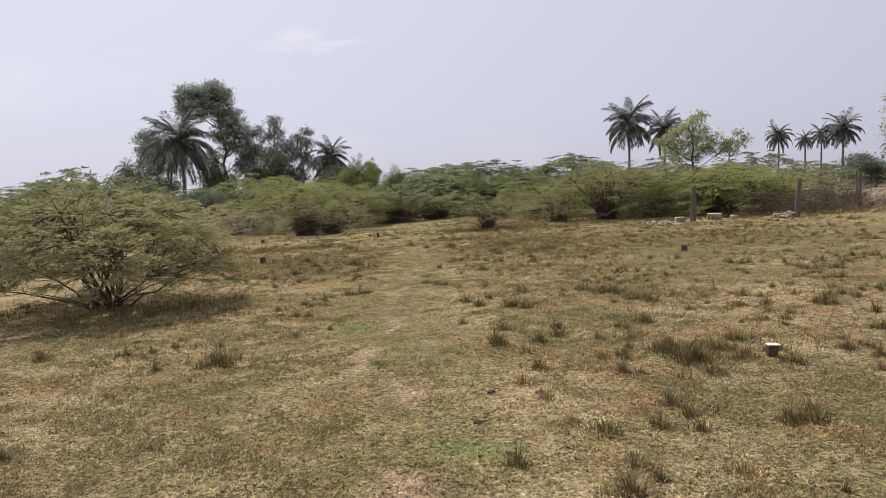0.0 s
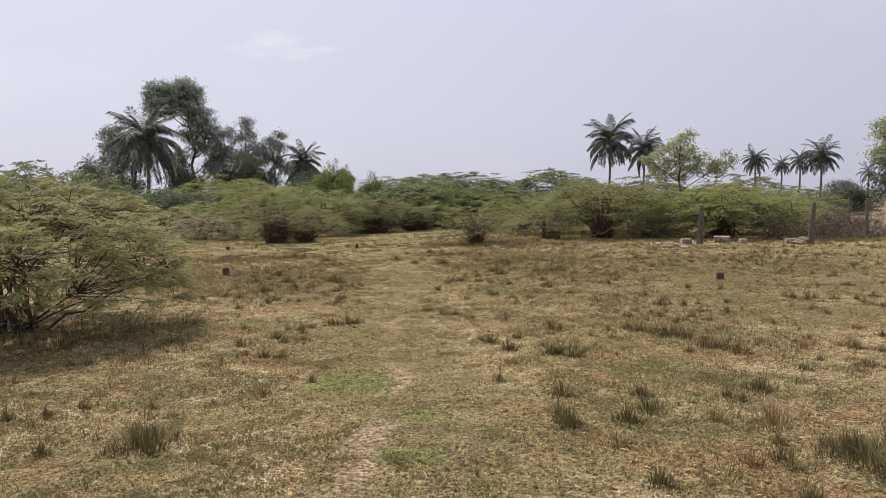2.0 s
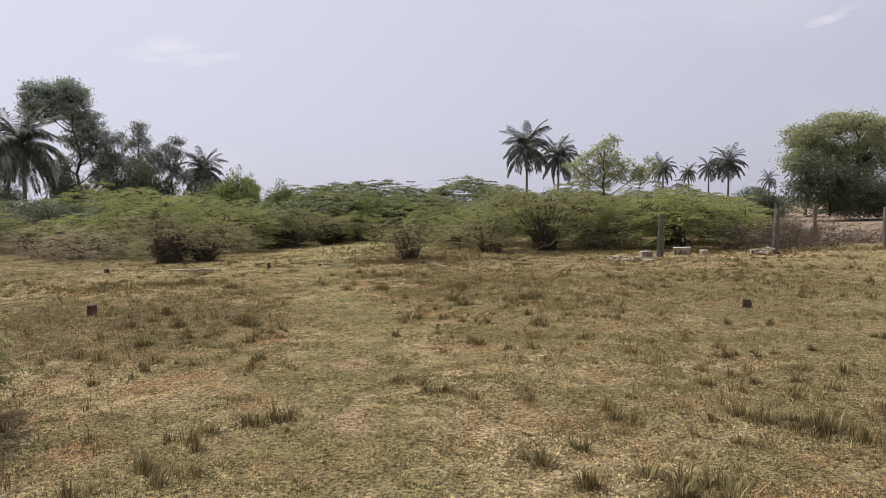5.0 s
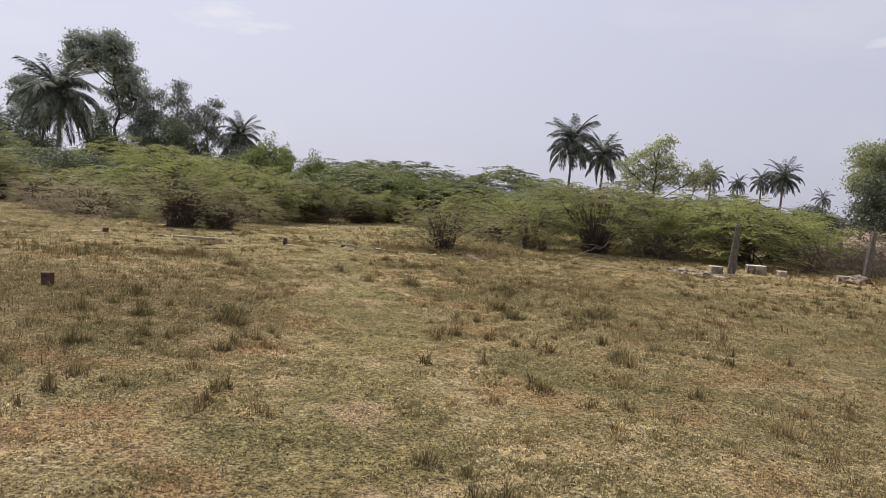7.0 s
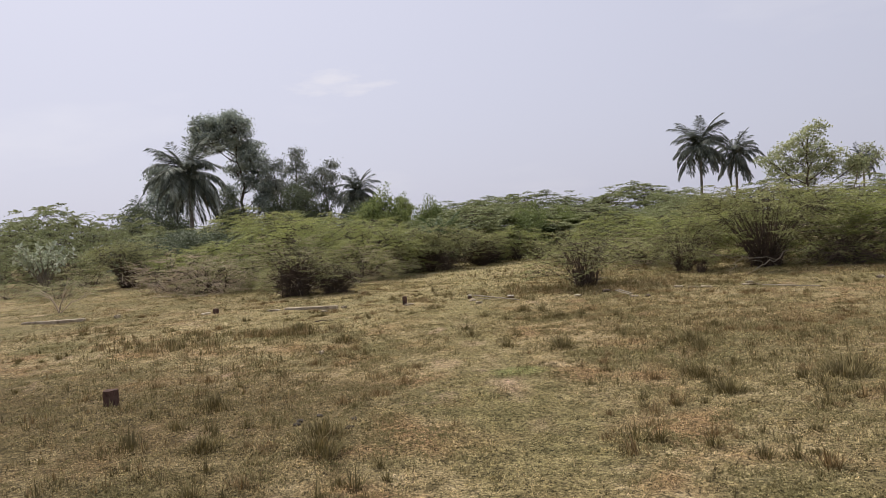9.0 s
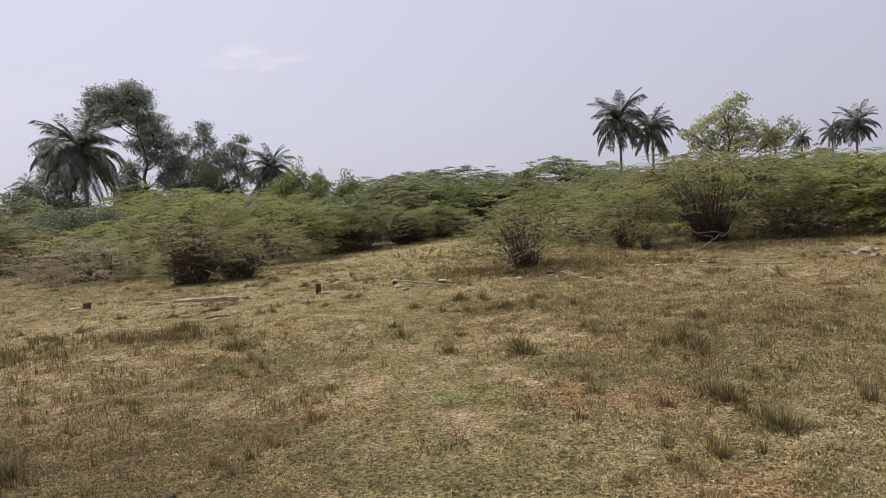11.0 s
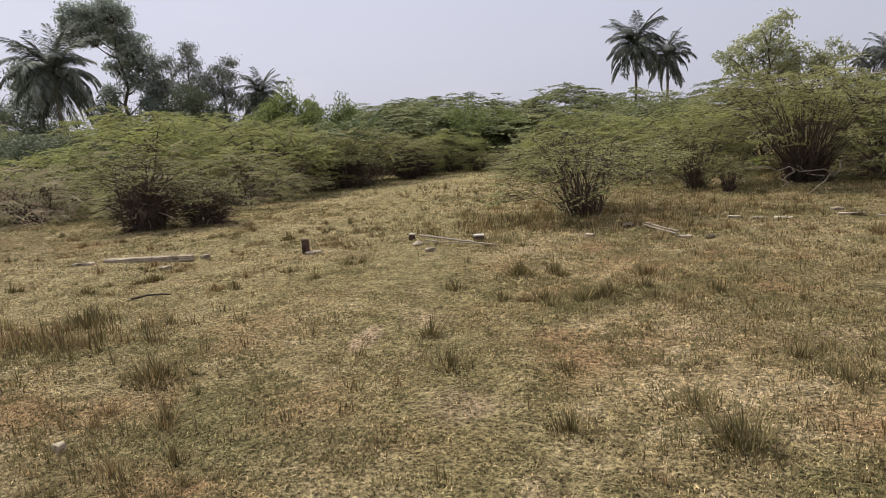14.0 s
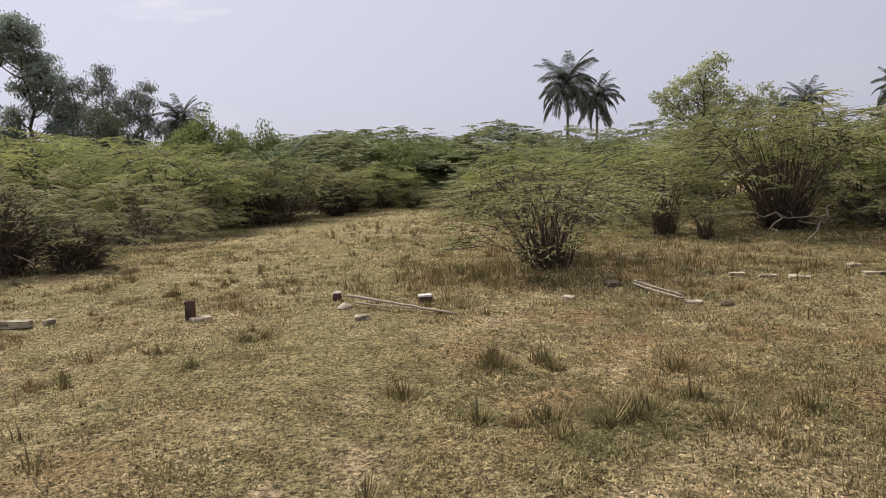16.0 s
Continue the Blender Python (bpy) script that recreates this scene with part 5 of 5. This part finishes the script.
    # rank grass round the small bush and in patches
    for count, mx, sx, my, sy, lo, hi in ((380, -1.0, 1.5, 27.6, 0.9, 0.14, 0.28), (110, -6.1, 0.8, 21.1, 0.3, 0.14, 0.26), (60, -7.6, 0.6, 20.0, 0.4, 0.14, 0.28), (150, -6.0, 1.6, 19.2, 1.2, 0.10, 0.20), (170, -4.9, 1.3, 16.4, 1.5, 0.09, 0.19), (90, -11.0, 1.6, 21.8, 0.6, 0.1, 0.2), (420, 0.5, 3.4, 34.0, 3.2, 0.12, 0.32), (120, 8.5, 2.6, 29.6, 0.6, 0.12, 0.3), (260, 15.5, 3.2, 28.9, 0.6, 0.14, 0.34), (320, 9.5, 2.2, 20.5, 3.6, 0.08, 0.2), (60, 6.2, 0.9, 25.6, 0.5, 0.1, 0.22), (220, -3.9, 1.4, 8.3, 0.75, 0.10, 0.22), (200, 6.5, 1.9, 20.0, 3.5, 0.08, 0.2),
                                              (520, 1.0, 1.3, 21.2, 1.7, 0.06, 0.14), (420, 2.8, 1.4, 19.6, 2.2, 0.06, 0.14), (200, 0.3, 0.8, 18.4, 1.0, 0.05, 0.12), (260, 3.4, 1.3, 13.5, 2.6, 0.05, 0.12), (340, -3.7, 1.0, 13.4, 2.0, 0.06, 0.14), (240, 4.6, 1.2, 8.0, 2.2, 0.05, 0.11), (200, -1.2, 0.9, 5.6, 1.6, 0.05, 0.11)):
        for i in range(count):
            tussock(olive if i % 3 else red, rng, rng.normal(mx, sx), rng.normal(my, sy), rng.uniform(0.08, 0.22), rng.uniform(lo, hi) * 1.35, 34)
    # low ragged mats of leaves
    for count, mx, sx, my, sy in ((60, -2.5, 0.45, 20.9, 0.8), (240, 0.6, 1.7, 21.3, 1.5), (120, -0.3, 1.5, 23.6, 0.7), (110, 3.0, 1.2, 17.0, 1.8), (120, -3.4, 0.9, 12.0, 2.4), (110, 4.0, 1.0, 9.0, 2.4), (60, -0.9, 0.8, 6.0, 1.6), (70, -5.6, 1.1, 18.0, 1.8)):
        for i in range(count):
            k = rng.uniform(0.45, 1.2)
            tussock(olive if i % 4 else red, rng, rng.normal(mx, sx), rng.normal(my, sy), 0.2 * k, 0.10 * k, int(90 * k), 1.3)
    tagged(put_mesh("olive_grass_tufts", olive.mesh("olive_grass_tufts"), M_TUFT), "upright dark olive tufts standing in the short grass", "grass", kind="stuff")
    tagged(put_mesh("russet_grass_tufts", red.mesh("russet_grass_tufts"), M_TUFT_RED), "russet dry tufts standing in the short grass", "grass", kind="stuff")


scatter_tufts()

# ---------------------------------------------------------------- posts, bricks and rubble
def block_bm(w, d, h, seed, rough=0.006, bevel=0.008, cuts=2):
    """A worn block standing on z = 0: bevelled, with chipped, uneven faces."""
    rng = random.Random(seed)
    bm = bmesh.new()
    bmesh.ops.create_cube(bm, size=1.0)
    bmesh.ops.scale(bm, vec=(w, d, h), verts=bm.verts)
    bmesh.ops.bevel(bm, geom=bm.edges[:], offset=bevel, segments=1, affect="EDGES")
    bmesh.ops.subdivide_edges(bm, edges=[e for e in bm.edges if e.calc_length() > 0.05], cuts=cuts, use_grid_fill=True)
    for v in bm.verts:
        v.co += Vector((rng.uniform(-rough, rough), rng.uniform(-rough, rough), rng.uniform(-rough, rough)))
        v.co.z += h / 2
    return bm


def rock_bm(r, seed, squash=0.6):
    bm = bmesh.new()
    bmesh.ops.create_icosphere(bm, subdivisions=2, radius=r)
    for v in bm.verts:
        k = 1 + 0.55 * noise.noise(v.co * (1.4 / r) + Vector((seed * 3.1, seed, 0)))
        v.co *= k
        v.co.z = max(v.co.z * squash, -r * 0.25)
    return bm


def brick(x, y, turn, label, mat=None, size=(0.22, 0.11, 0.075), seed=0, tilt=0.0, name="brick", top=None):
    ob = part(name, block_bm(*size, seed), mat or M_WHITEBLOCK)
    ob.matrix_basis = pose(x, y, float(gz(x, y)) - 0.012, tilt, 0, turn)
    if top is not None:
        part("mortar_cap", block_bm(size[0] * 0.96, size[1] * 0.96, 0.02, seed + 50, 0.003, 0.004), top, ob, "pale mortar left on top").matrix_basis = pose(0, 0, size[2] - 0.002)
    return tagged(ob, label, "brick")


def beam(x0, y0, x1, y1, w, h, label, mat, seed, name="lying_post"):
    a = math.degrees(math.atan2(y1 - y0, x1 - x0))
    ln = math.hypot(x1 - x0, y1 - y0)
    ob = part(name, block_bm(ln, w, h, seed, 0.006, 0.01, 4), mat)
    ob.matrix_basis = pose((x0 + x1) / 2, (y0 + y1) / 2, float(gz((x0 + x1) / 2, (y0 + y1) / 2)) - 0.01, 0, 0, a)
    return tagged(ob, label, "post")


def stick(points, r0, r1, label, mat=None, name="stick", sides=6):
    P = np.array(points, float)
    P[:, 2] += gz(P[:, 0], P[:, 1])
    n = 12
    u = np.linspace(0, 1, n)
    Q = np.stack([np.interp(u, np.linspace(0, 1, len(P)), P[:, c]) for c in range(3)], 1)
    rng = np.random.default_rng(int(abs(P[0, 0]) * 100))
    Q[1:-1] += rng.normal(0, r0 * 0.16, (n - 2, 3))
    s = Soup()
    s.tube(Q, np.linspace(r0, r1, n), sides)
    return tagged(put_mesh(name, s.mesh(name), mat or M_PALE_WOOD), label, "stick")


STONES = "stones along the plot's edge"
beam(-7.95, 25.3, -6.6, 25.36, 0.13, 0.08, "old concrete post lying in the short grass", M_CONCRETE, 1)
beam(-14.9, 24.3, -13.35, 24.7, 0.14, 0.10, "old concrete post lying in the dry grass", M_CONCRETE, 2)
brick(-4.87, 25.36, 15, "red-brown marker block standing upright on a mortar foot", M_BRICK, (0.10, 0.09, 0.21), 3, name="marker_block")
brick(-4.74, 25.30, 40, "broken mortar foot beside an upright block", M_CONCRETE, (0.2, 0.14, 0.05), 4, name="mortar_lump")
brick(-5.31, 16.06, 8, "weathered red-brown marker block standing in the grass", M_BRICK, (0.14, 0.10, 0.19), 5, name="marker_block")
def framed_stub():
    """A dark block with a pale plastered edge on a pale foot."""
    ob = part("marker_block", block_bm(0.12, 0.11, 0.15, 6), M_BROWNSTONE)
    ob.matrix_basis = pose(5.73, 15.72, float(gz(5.73, 15.72)) - 0.01, 0, 0, -6)
    part("plaster_edge", block_bm(0.022, 0.123, 0.165, 61, 0.003, 0.004, 2), M_WHITEBLOCK, ob, "pale plastered edge").matrix_basis = pose(-0.074, 0, 0)
    part("foot", block_bm(0.20, 0.15, 0.022, 62, 0.004, 0.005, 2), M_WHITEBLOCK, ob, "pale mortar foot").matrix_basis = pose(0.01, -0.01, 0)
    tagged(ob, "dark marker block with a pale plastered edge and foot", "brick")


framed_stub()


def tapered_stub():
    """A dark block that widens upwards under a thin white top."""
    bm = block_bm(0.10, 0.085, 0.12, 7, 0.004, 0.006, 3)
    for v in bm.verts:
        k = 0.72 + 0.28 * min(1.0, v.co.z / 0.12)
        v.co.x = v.co.x * k + 0.015 * (v.co.z / 0.12)
    ob = part("marker_block", bm, M_BRICK)
    ob.matrix_basis = pose(5.21, 5.12, float(gz(5.21, 5.12)) - 0.015, 0, 0, 8)
    part("mortar_cap", block_bm(0.108, 0.09, 0.012, 57, 0.003, 0.003, 2), M_MORTAR, ob, "thin white mortar top").matrix_basis = pose(0.015, 0, 0.118)
    tagged(ob, "dark tapered marker block with a thin white top", "brick")


tapered_stub()
for i, (x, y, a, s) in enumerate(((-3.03, 25.12, 5, (0.15, 0.10, 0.06)), (-0.87, 25.8, -20, (0.13, 0.09, 0.05)), (1.40, 27.04, 4, (0.19, 0.10, 0.05)), (1.72, 26.88, -6, (0.22, 0.11, 0.045)), (1.98, 26.62, -16, (0.24, 0.11, 0.045)),
                                  (-8.2, 25.15, 10, (0.3, 0.12, 0.05)), (-6.48, 25.5, 40, (0.12, 0.1, 0.06)), (-6.6, 24.6, 35, (0.15, 0.1, 0.05)), (-4.16, 19.07, 60, (0.06, 0.045, 0.06)),
                                  (-9.98, 25.0, 30, (0.22, 0.14, 0.06)), (0.37, 25.48, -25, (0.17, 0.1, 0.045)), (2.92, 26.62, -14, (0.36, 0.1, 0.045)), (-12.6, 25.0, 0, (0.12, 0.12, 0.1)))):
    tagged(brick(x, y, a, "pale lime-stained brick lying in the grass", M_WHITEBLOCK, s, 20 + i), group=STONES)
brick(-2.45, 26.0, 12, "dark brick with a white mortared top", M_BRICK, (0.15, 0.12, 0.085), 40, 0, "brick", M_MORTAR)
brick(-3.47, 26.15, -20, "small dark brick with a white mortared top", M_BRICK, (0.08, 0.08, 0.09), 42, 0, "brick", M_MORTAR)
brick(3.02, 27.4, 15, "pale chipped block end lying in the grass", M_WHITEBLOCK, (0.16, 0.12, 0.055), 43)
brick(-9.8, 25.15, 70, "small brown stone block beside a pale brick", M_BRICK, (0.12, 0.1, 0.14), 41)


def rock(x, y, r, seed, label, mat=None):
    ob = part("rock", rock_bm(r, seed), mat or M_CONCRETE)
    ob.matrix_basis = pose(x, y, float(gz(x, y)) + r * 0.12, 0, 0, seed * 40)
    return tagged(ob, label, "rock", STONES)


rock(-0.26, 26.5, 0.10, 2, "brown stone lying in the grass", M_BROWNSTONE)
rock(0.66, 26.6, 0.05, 3, "small dark stone lying in the grass", M_BROWNSTONE)
rock(0.66, 25.3, 0.07, 4, "flat brown stone sunk in the grass", M_BROWNSTONE)
rock(-3.3, 25.72, 0.085, 5, "flat grey stone under a fallen pole")
stick([(-3.3, 25.85, 0.12), (-2.7, 25.4, 0.08), (-2.08, 24.92, 0.03)], 0.017, 0.010, "long pale dry pole lying on stones in the grass")
stick([(-3.2, 25.7, 0.06), (-2.8, 25.45, 0.05), (-2.5, 25.3, 0.03)], 0.010, 0.006, "thin pale dry pole lying in the grass")
stick([(0.02, 26.6, 0.04), (0.2, 26.1, 0.04), (0.34, 25.72, 0.03)], 0.013, 0.011, "pale split lath lying in the grass")
stick([(-0.04, 26.35, 0.04), (0.12, 25.98, 0.04), (0.3, 25.58, 0.03)], 0.013, 0.011, "pale split lath lying in the grass")
stick([(3.1, 26.25, 0.04), (3.6, 25.9, 0.05), (4.1, 25.52, 0.03)], 0.015, 0.011, "long pale lath lying along the plot's edge")
stick([(-5.95, 22.7, 0.03), (-5.78, 22.85, 0.05), (-5.6, 22.9, 0.03)], 0.014, 0.008, "short dark fallen twig in the grass", M_DARKTWIG)


M_DUNG = stone_material("dried_dung", (0.035, 0.027, 0.02), (0.06, 0.047, 0.034), (0.09, 0.07, 0.05), (0.04, 0.032, 0.024), 20.0)
for i, (x, y, r) in enumerate(((-2.71, 15.40, 0.036), (-2.68, 15.28, 0.036), (-2.13, 15.18, 0.036), (-2.20, 15.47, 0.036), (-2.60, 15.59, 0.036), (2.77, 3.11, 0.036), (3.06, 2.53, 0.036), (2.76, 3.86, 0.036))):
    clod = part("dung_pat", rock_bm(r, 60 + i, 0.4), M_DUNG)
    clod.matrix_basis = pose(x, y, float(gz(x, y)) + r * 0.2, 0, 0, i * 50)
    tagged(clod, "dark dried dung pat lying in the grass", "dung", "dung pats")


def fallen_branch():
    """A bleached dead branch that leans out of the bush onto the grass."""
    s = Soup()
    runs = (([(4.7, 31.4, 0.50), (4.2, 30.5, 0.30), (3.75, 29.9, 0.26), (3.3, 29.4, 0.03)], 0.02), ([(4.2, 30.5, 0.30), (3.6, 30.4, 0.42), (2.9, 30.1, 0.48), (2.2, 29.9, 0.56)], 0.014),
            ([(3.75, 29.9, 0.26), (3.4, 29.8, 0.45), (3.2, 29.7, 0.55)], 0.010), ([(3.3, 30.25, 0.45), (3.0, 29.8, 0.25), (2.85, 29.5, 0.03)], 0.010), ([(2.9, 30.1, 0.48), (2.5, 30.3, 0.6), (2.2, 30.4, 0.68)], 0.008))
    for pts, r in runs:
        P = np.array(pts)
        u = np.linspace(0, 1, 9)
        Q = np.stack([np.interp(u, np.linspace(0, 1, len(P)), P[:, c]) for c in range(3)], 1)
        Q[1:-1] += np.random.default_rng(len(pts)).normal(0, 0.03, (7, 3))
        s.tube(Q, np.linspace(r, r * 0.4, 9), 6)
    tagged(put_mesh("fallen_branch", s.mesh("fallen_branch"), M_TWIG), "bleached forked dead branch leaning out onto the grass", "branch")


fallen_branch()


def thornlet():
    rng = np.random.default_rng(81)
    s = Soup()
    for k, (dx, dy, h) in enumerate(((-0.9, 0.2, 0.75), (0.75, -0.1, 0.9), (0.25, 0.3, 1.05), (-0.35, -0.2, 0.55), (1.0, 0.2, 0.5))):
        tip = np.array([dx, dy, h])
        P = curve(np.array([0, 0, -0.03]), tip * np.array([0.25, 0.25, 0.6]), tip, 7)
        P[1:] += rng.normal(0, 0.025, (6, 3))
        s.tube(P, np.linspace(0.019, 0.006, 7), 5)
        for j in range(4):
            o = P[rng.integers(2, 6)]
            d = unit(tip - P[2] + rng.normal(0, 0.35, 3))
            ln = rng.uniform(0.2, 0.45)
            s.tube([o, o + d * ln * 0.5 + rng.normal(0, 0.03, 3), o + d * ln + [0, 0, 0.05]], [0.009, 0.006, 0.003], 4)
    ob = put_mesh("dead_sapling", s.mesh("dead_sapling"), M_DRYTWIG)
    ob.matrix_basis = place(-16.3, 27.0)
    tagged(ob, "small leafless dead sapling with forked pale branches", "sapling")


thornlet()


def fence_post(x, y, h, w, tilt_x, tilt_y, turn, seed, label, strut=False):
    root = new("fence_post")
    root.matrix_basis = pose(x, y, float(gz(x, y)), tilt_x, tilt_y, turn)
    part("shaft", block_bm(w, w * 0.85, h + 0.1, seed, 0.006, 0.012, 6), M_POST, root).matrix_basis = pose(0, 0, -0.1)
    if strut:
        part("strut", block_bm(w * 0.7, w * 0.6, h + 0.05, seed + 1, 0.006, 0.01, 6), M_POST, root, "paler second post leaning against the first").matrix_basis = pose(-0.16, -0.05, -0.1, 0, 4, 0)
    return tagged(root, label, "fence post", "concrete fence posts")


POSTS = [(7.53, 27.5, 1.42, 0.12, 0, 1, 10, 91, True), (11.47, 28.1, 1.5, 0.14, 0, 3, 20, 92, True), (15.7, 29.2, 1.45, 0.13, 0, 0, 5, 93, False), (19.0, 31.0, 1.4, 0.13, 0, -2, 15, 94, False),
         (21.0, 50.5, 1.65, 0.13, 0, 1, 0, 95, False), (15.8, 34.4, 1.6, 0.13, 0, 0, 0, 96, False)]
for x, y, h, w, tx, ty, tn, sd, st in POSTS:
    fence_post(x, y, h, w, tx, ty, tn, sd, "weathered grey concrete fence post at the plot's edge", st)


def wire(a, b, z, sag, seed):
    rng = np.random.default_rng(seed)
    u = np.linspace(0, 1, 14)
    P = np.stack([a[0] + (b[0] - a[0]) * u, a[1] + (b[1] - a[1]) * u, z - sag * 4 * u * (1 - u) + rng.normal(0, 0.012, 14)], 1)
    s = Soup()
    s.tube(P, np.full(14, 0.004), 4)
    tagged(put_mesh("fence_wire", s.mesh("fence_wire"), M_WIRE), "thin rusty sagging fence wire between concrete posts", "wire", "fence wires")


for k, (a, b) in enumerate(zip(POSTS[1:3], POSTS[2:4])):
    for z in (0.5, 0.9, 1.25):
        wire(a, b, z, 0.08, 100 + k * 10 + int(z * 10))

# rubble by the posts
RUB = "rubble by the fence posts"
for x, y, a, s, sd, mt in ((6.95, 27.2, 5, (0.34, 0.25, 0.2), 101, M_RUBBLE), (8.4, 28.2, -5, (0.54, 0.3, 0.25), 102, M_RUBBLE), (9.1, 28.1, 20, (0.22, 0.2, 0.16), 103, M_RUBBLE)):
    tagged(brick(x, y, a, "weathered concrete block with a white limed top", mt, s, sd, 0, "concrete_block", M_MORTAR), group=RUB)
rng_r = random.Random(7)
for i in range(9):
    tagged(rock(5.6 + rng_r.uniform(0, 1.5), 26.3 + rng_r.uniform(-0.4, 0.9), rng_r.uniform(0.06, 0.15), 10 + i, "pale chunk of broken concrete rubble", M_RUBBLE), group=RUB)
tagged(brick(6.75, 26.1, 25, "broken pale slab tilted on the rubble", M_RUBBLE, (0.5, 0.3, 0.06), 120, 14, "broken_slab"), group=RUB)
tagged(brick(10.75, 27.8, 0, "flat pale stone block by the double post", M_RUBBLE, (0.5, 0.3, 0.2), 121, 0, "concrete_block"), group=RUB)
bm = rock_bm(0.19, 33, 0.85)
bmesh.ops.subdivide_edges(bm, edges=bm.edges[:], cuts=1)
for v in bm.verts:  # folds of the cloth
    v.co.x *= 1.35
    v.co *= 1 + 0.12 * math.sin(v.co.x * 33 + v.co.z * 22) + 0.16 * noise.noise(v.co * 13)
sack = part("crumpled_sack", bm, M_RUBBLE)
sack.matrix_basis = pose(11.02, 27.5, 0.07, 0, 0, -25)
tagged(sack, "crumpled dirty white sack lying by the double post", "sack", RUB)


def sign_board():
    """Painted posts with a faded board between them."""
    root = new("sign_board")
    root.matrix_basis = pose(13.3, 21.95, 0, 0, 0, -8)
    for i, px in enumerate((0.0, 1.75)):
        p = part("post", block_bm(0.10, 0.09, 1.65, 130 + i, 0.003, 0.008, 6), M_BLUE, root, "post painted in blue and white bands")
        p.matrix_basis = pose(px, 0, -0.05)
        for j, z in enumerate((0.15, 0.62, 1.05)):
            part("white_band", block_bm(0.108, 0.098, 0.2, 140 + j + 5 * i, 0.002, 0.006, 1), M_WHITEPAINT, p, "white painted band").matrix_basis = pose(0, 0, z)
    bm = bmesh.new()
    n = 16
    low, high = [], []
    for i in range(n + 1):
        u = i / n
        low.append((0.06 + 1.63 * u, 1.02))
        high.append((0.06 + 1.63 * u, 1.52 + 0.2 * math.sin(math.pi * u)))
    for yy in (-0.012, 0.012):
        loop = [bm.verts.new((a, yy, b)) for a, b in low] + [bm.verts.new((a, yy, b)) for a, b in reversed(high)]
        bm.faces.new(loop if yy < 0 else list(reversed(loop)))
    bm.verts.ensure_lookup_table()
    m = 2 * (n + 1)
    for i in range(m):
        j = (i + 1) % m
        bm.faces.new((bm.verts[j], bm.verts[i], bm.verts[m + i], bm.verts[m + j]))
    part("panel", bm, M_BOARD, root, "faded blue-grey painted panel with an arched top")
    s = Soup()
    s.tube([(a, 0, b) for a, b in high], np.full(n + 1, 0.016), 6)
    put_mesh("rim", s.mesh("rim"), M_WHITEPAINT, root, "pale arched rim")
    return tagged(root, "faded arched board between blue and white painted posts", "sign")


sign_board()
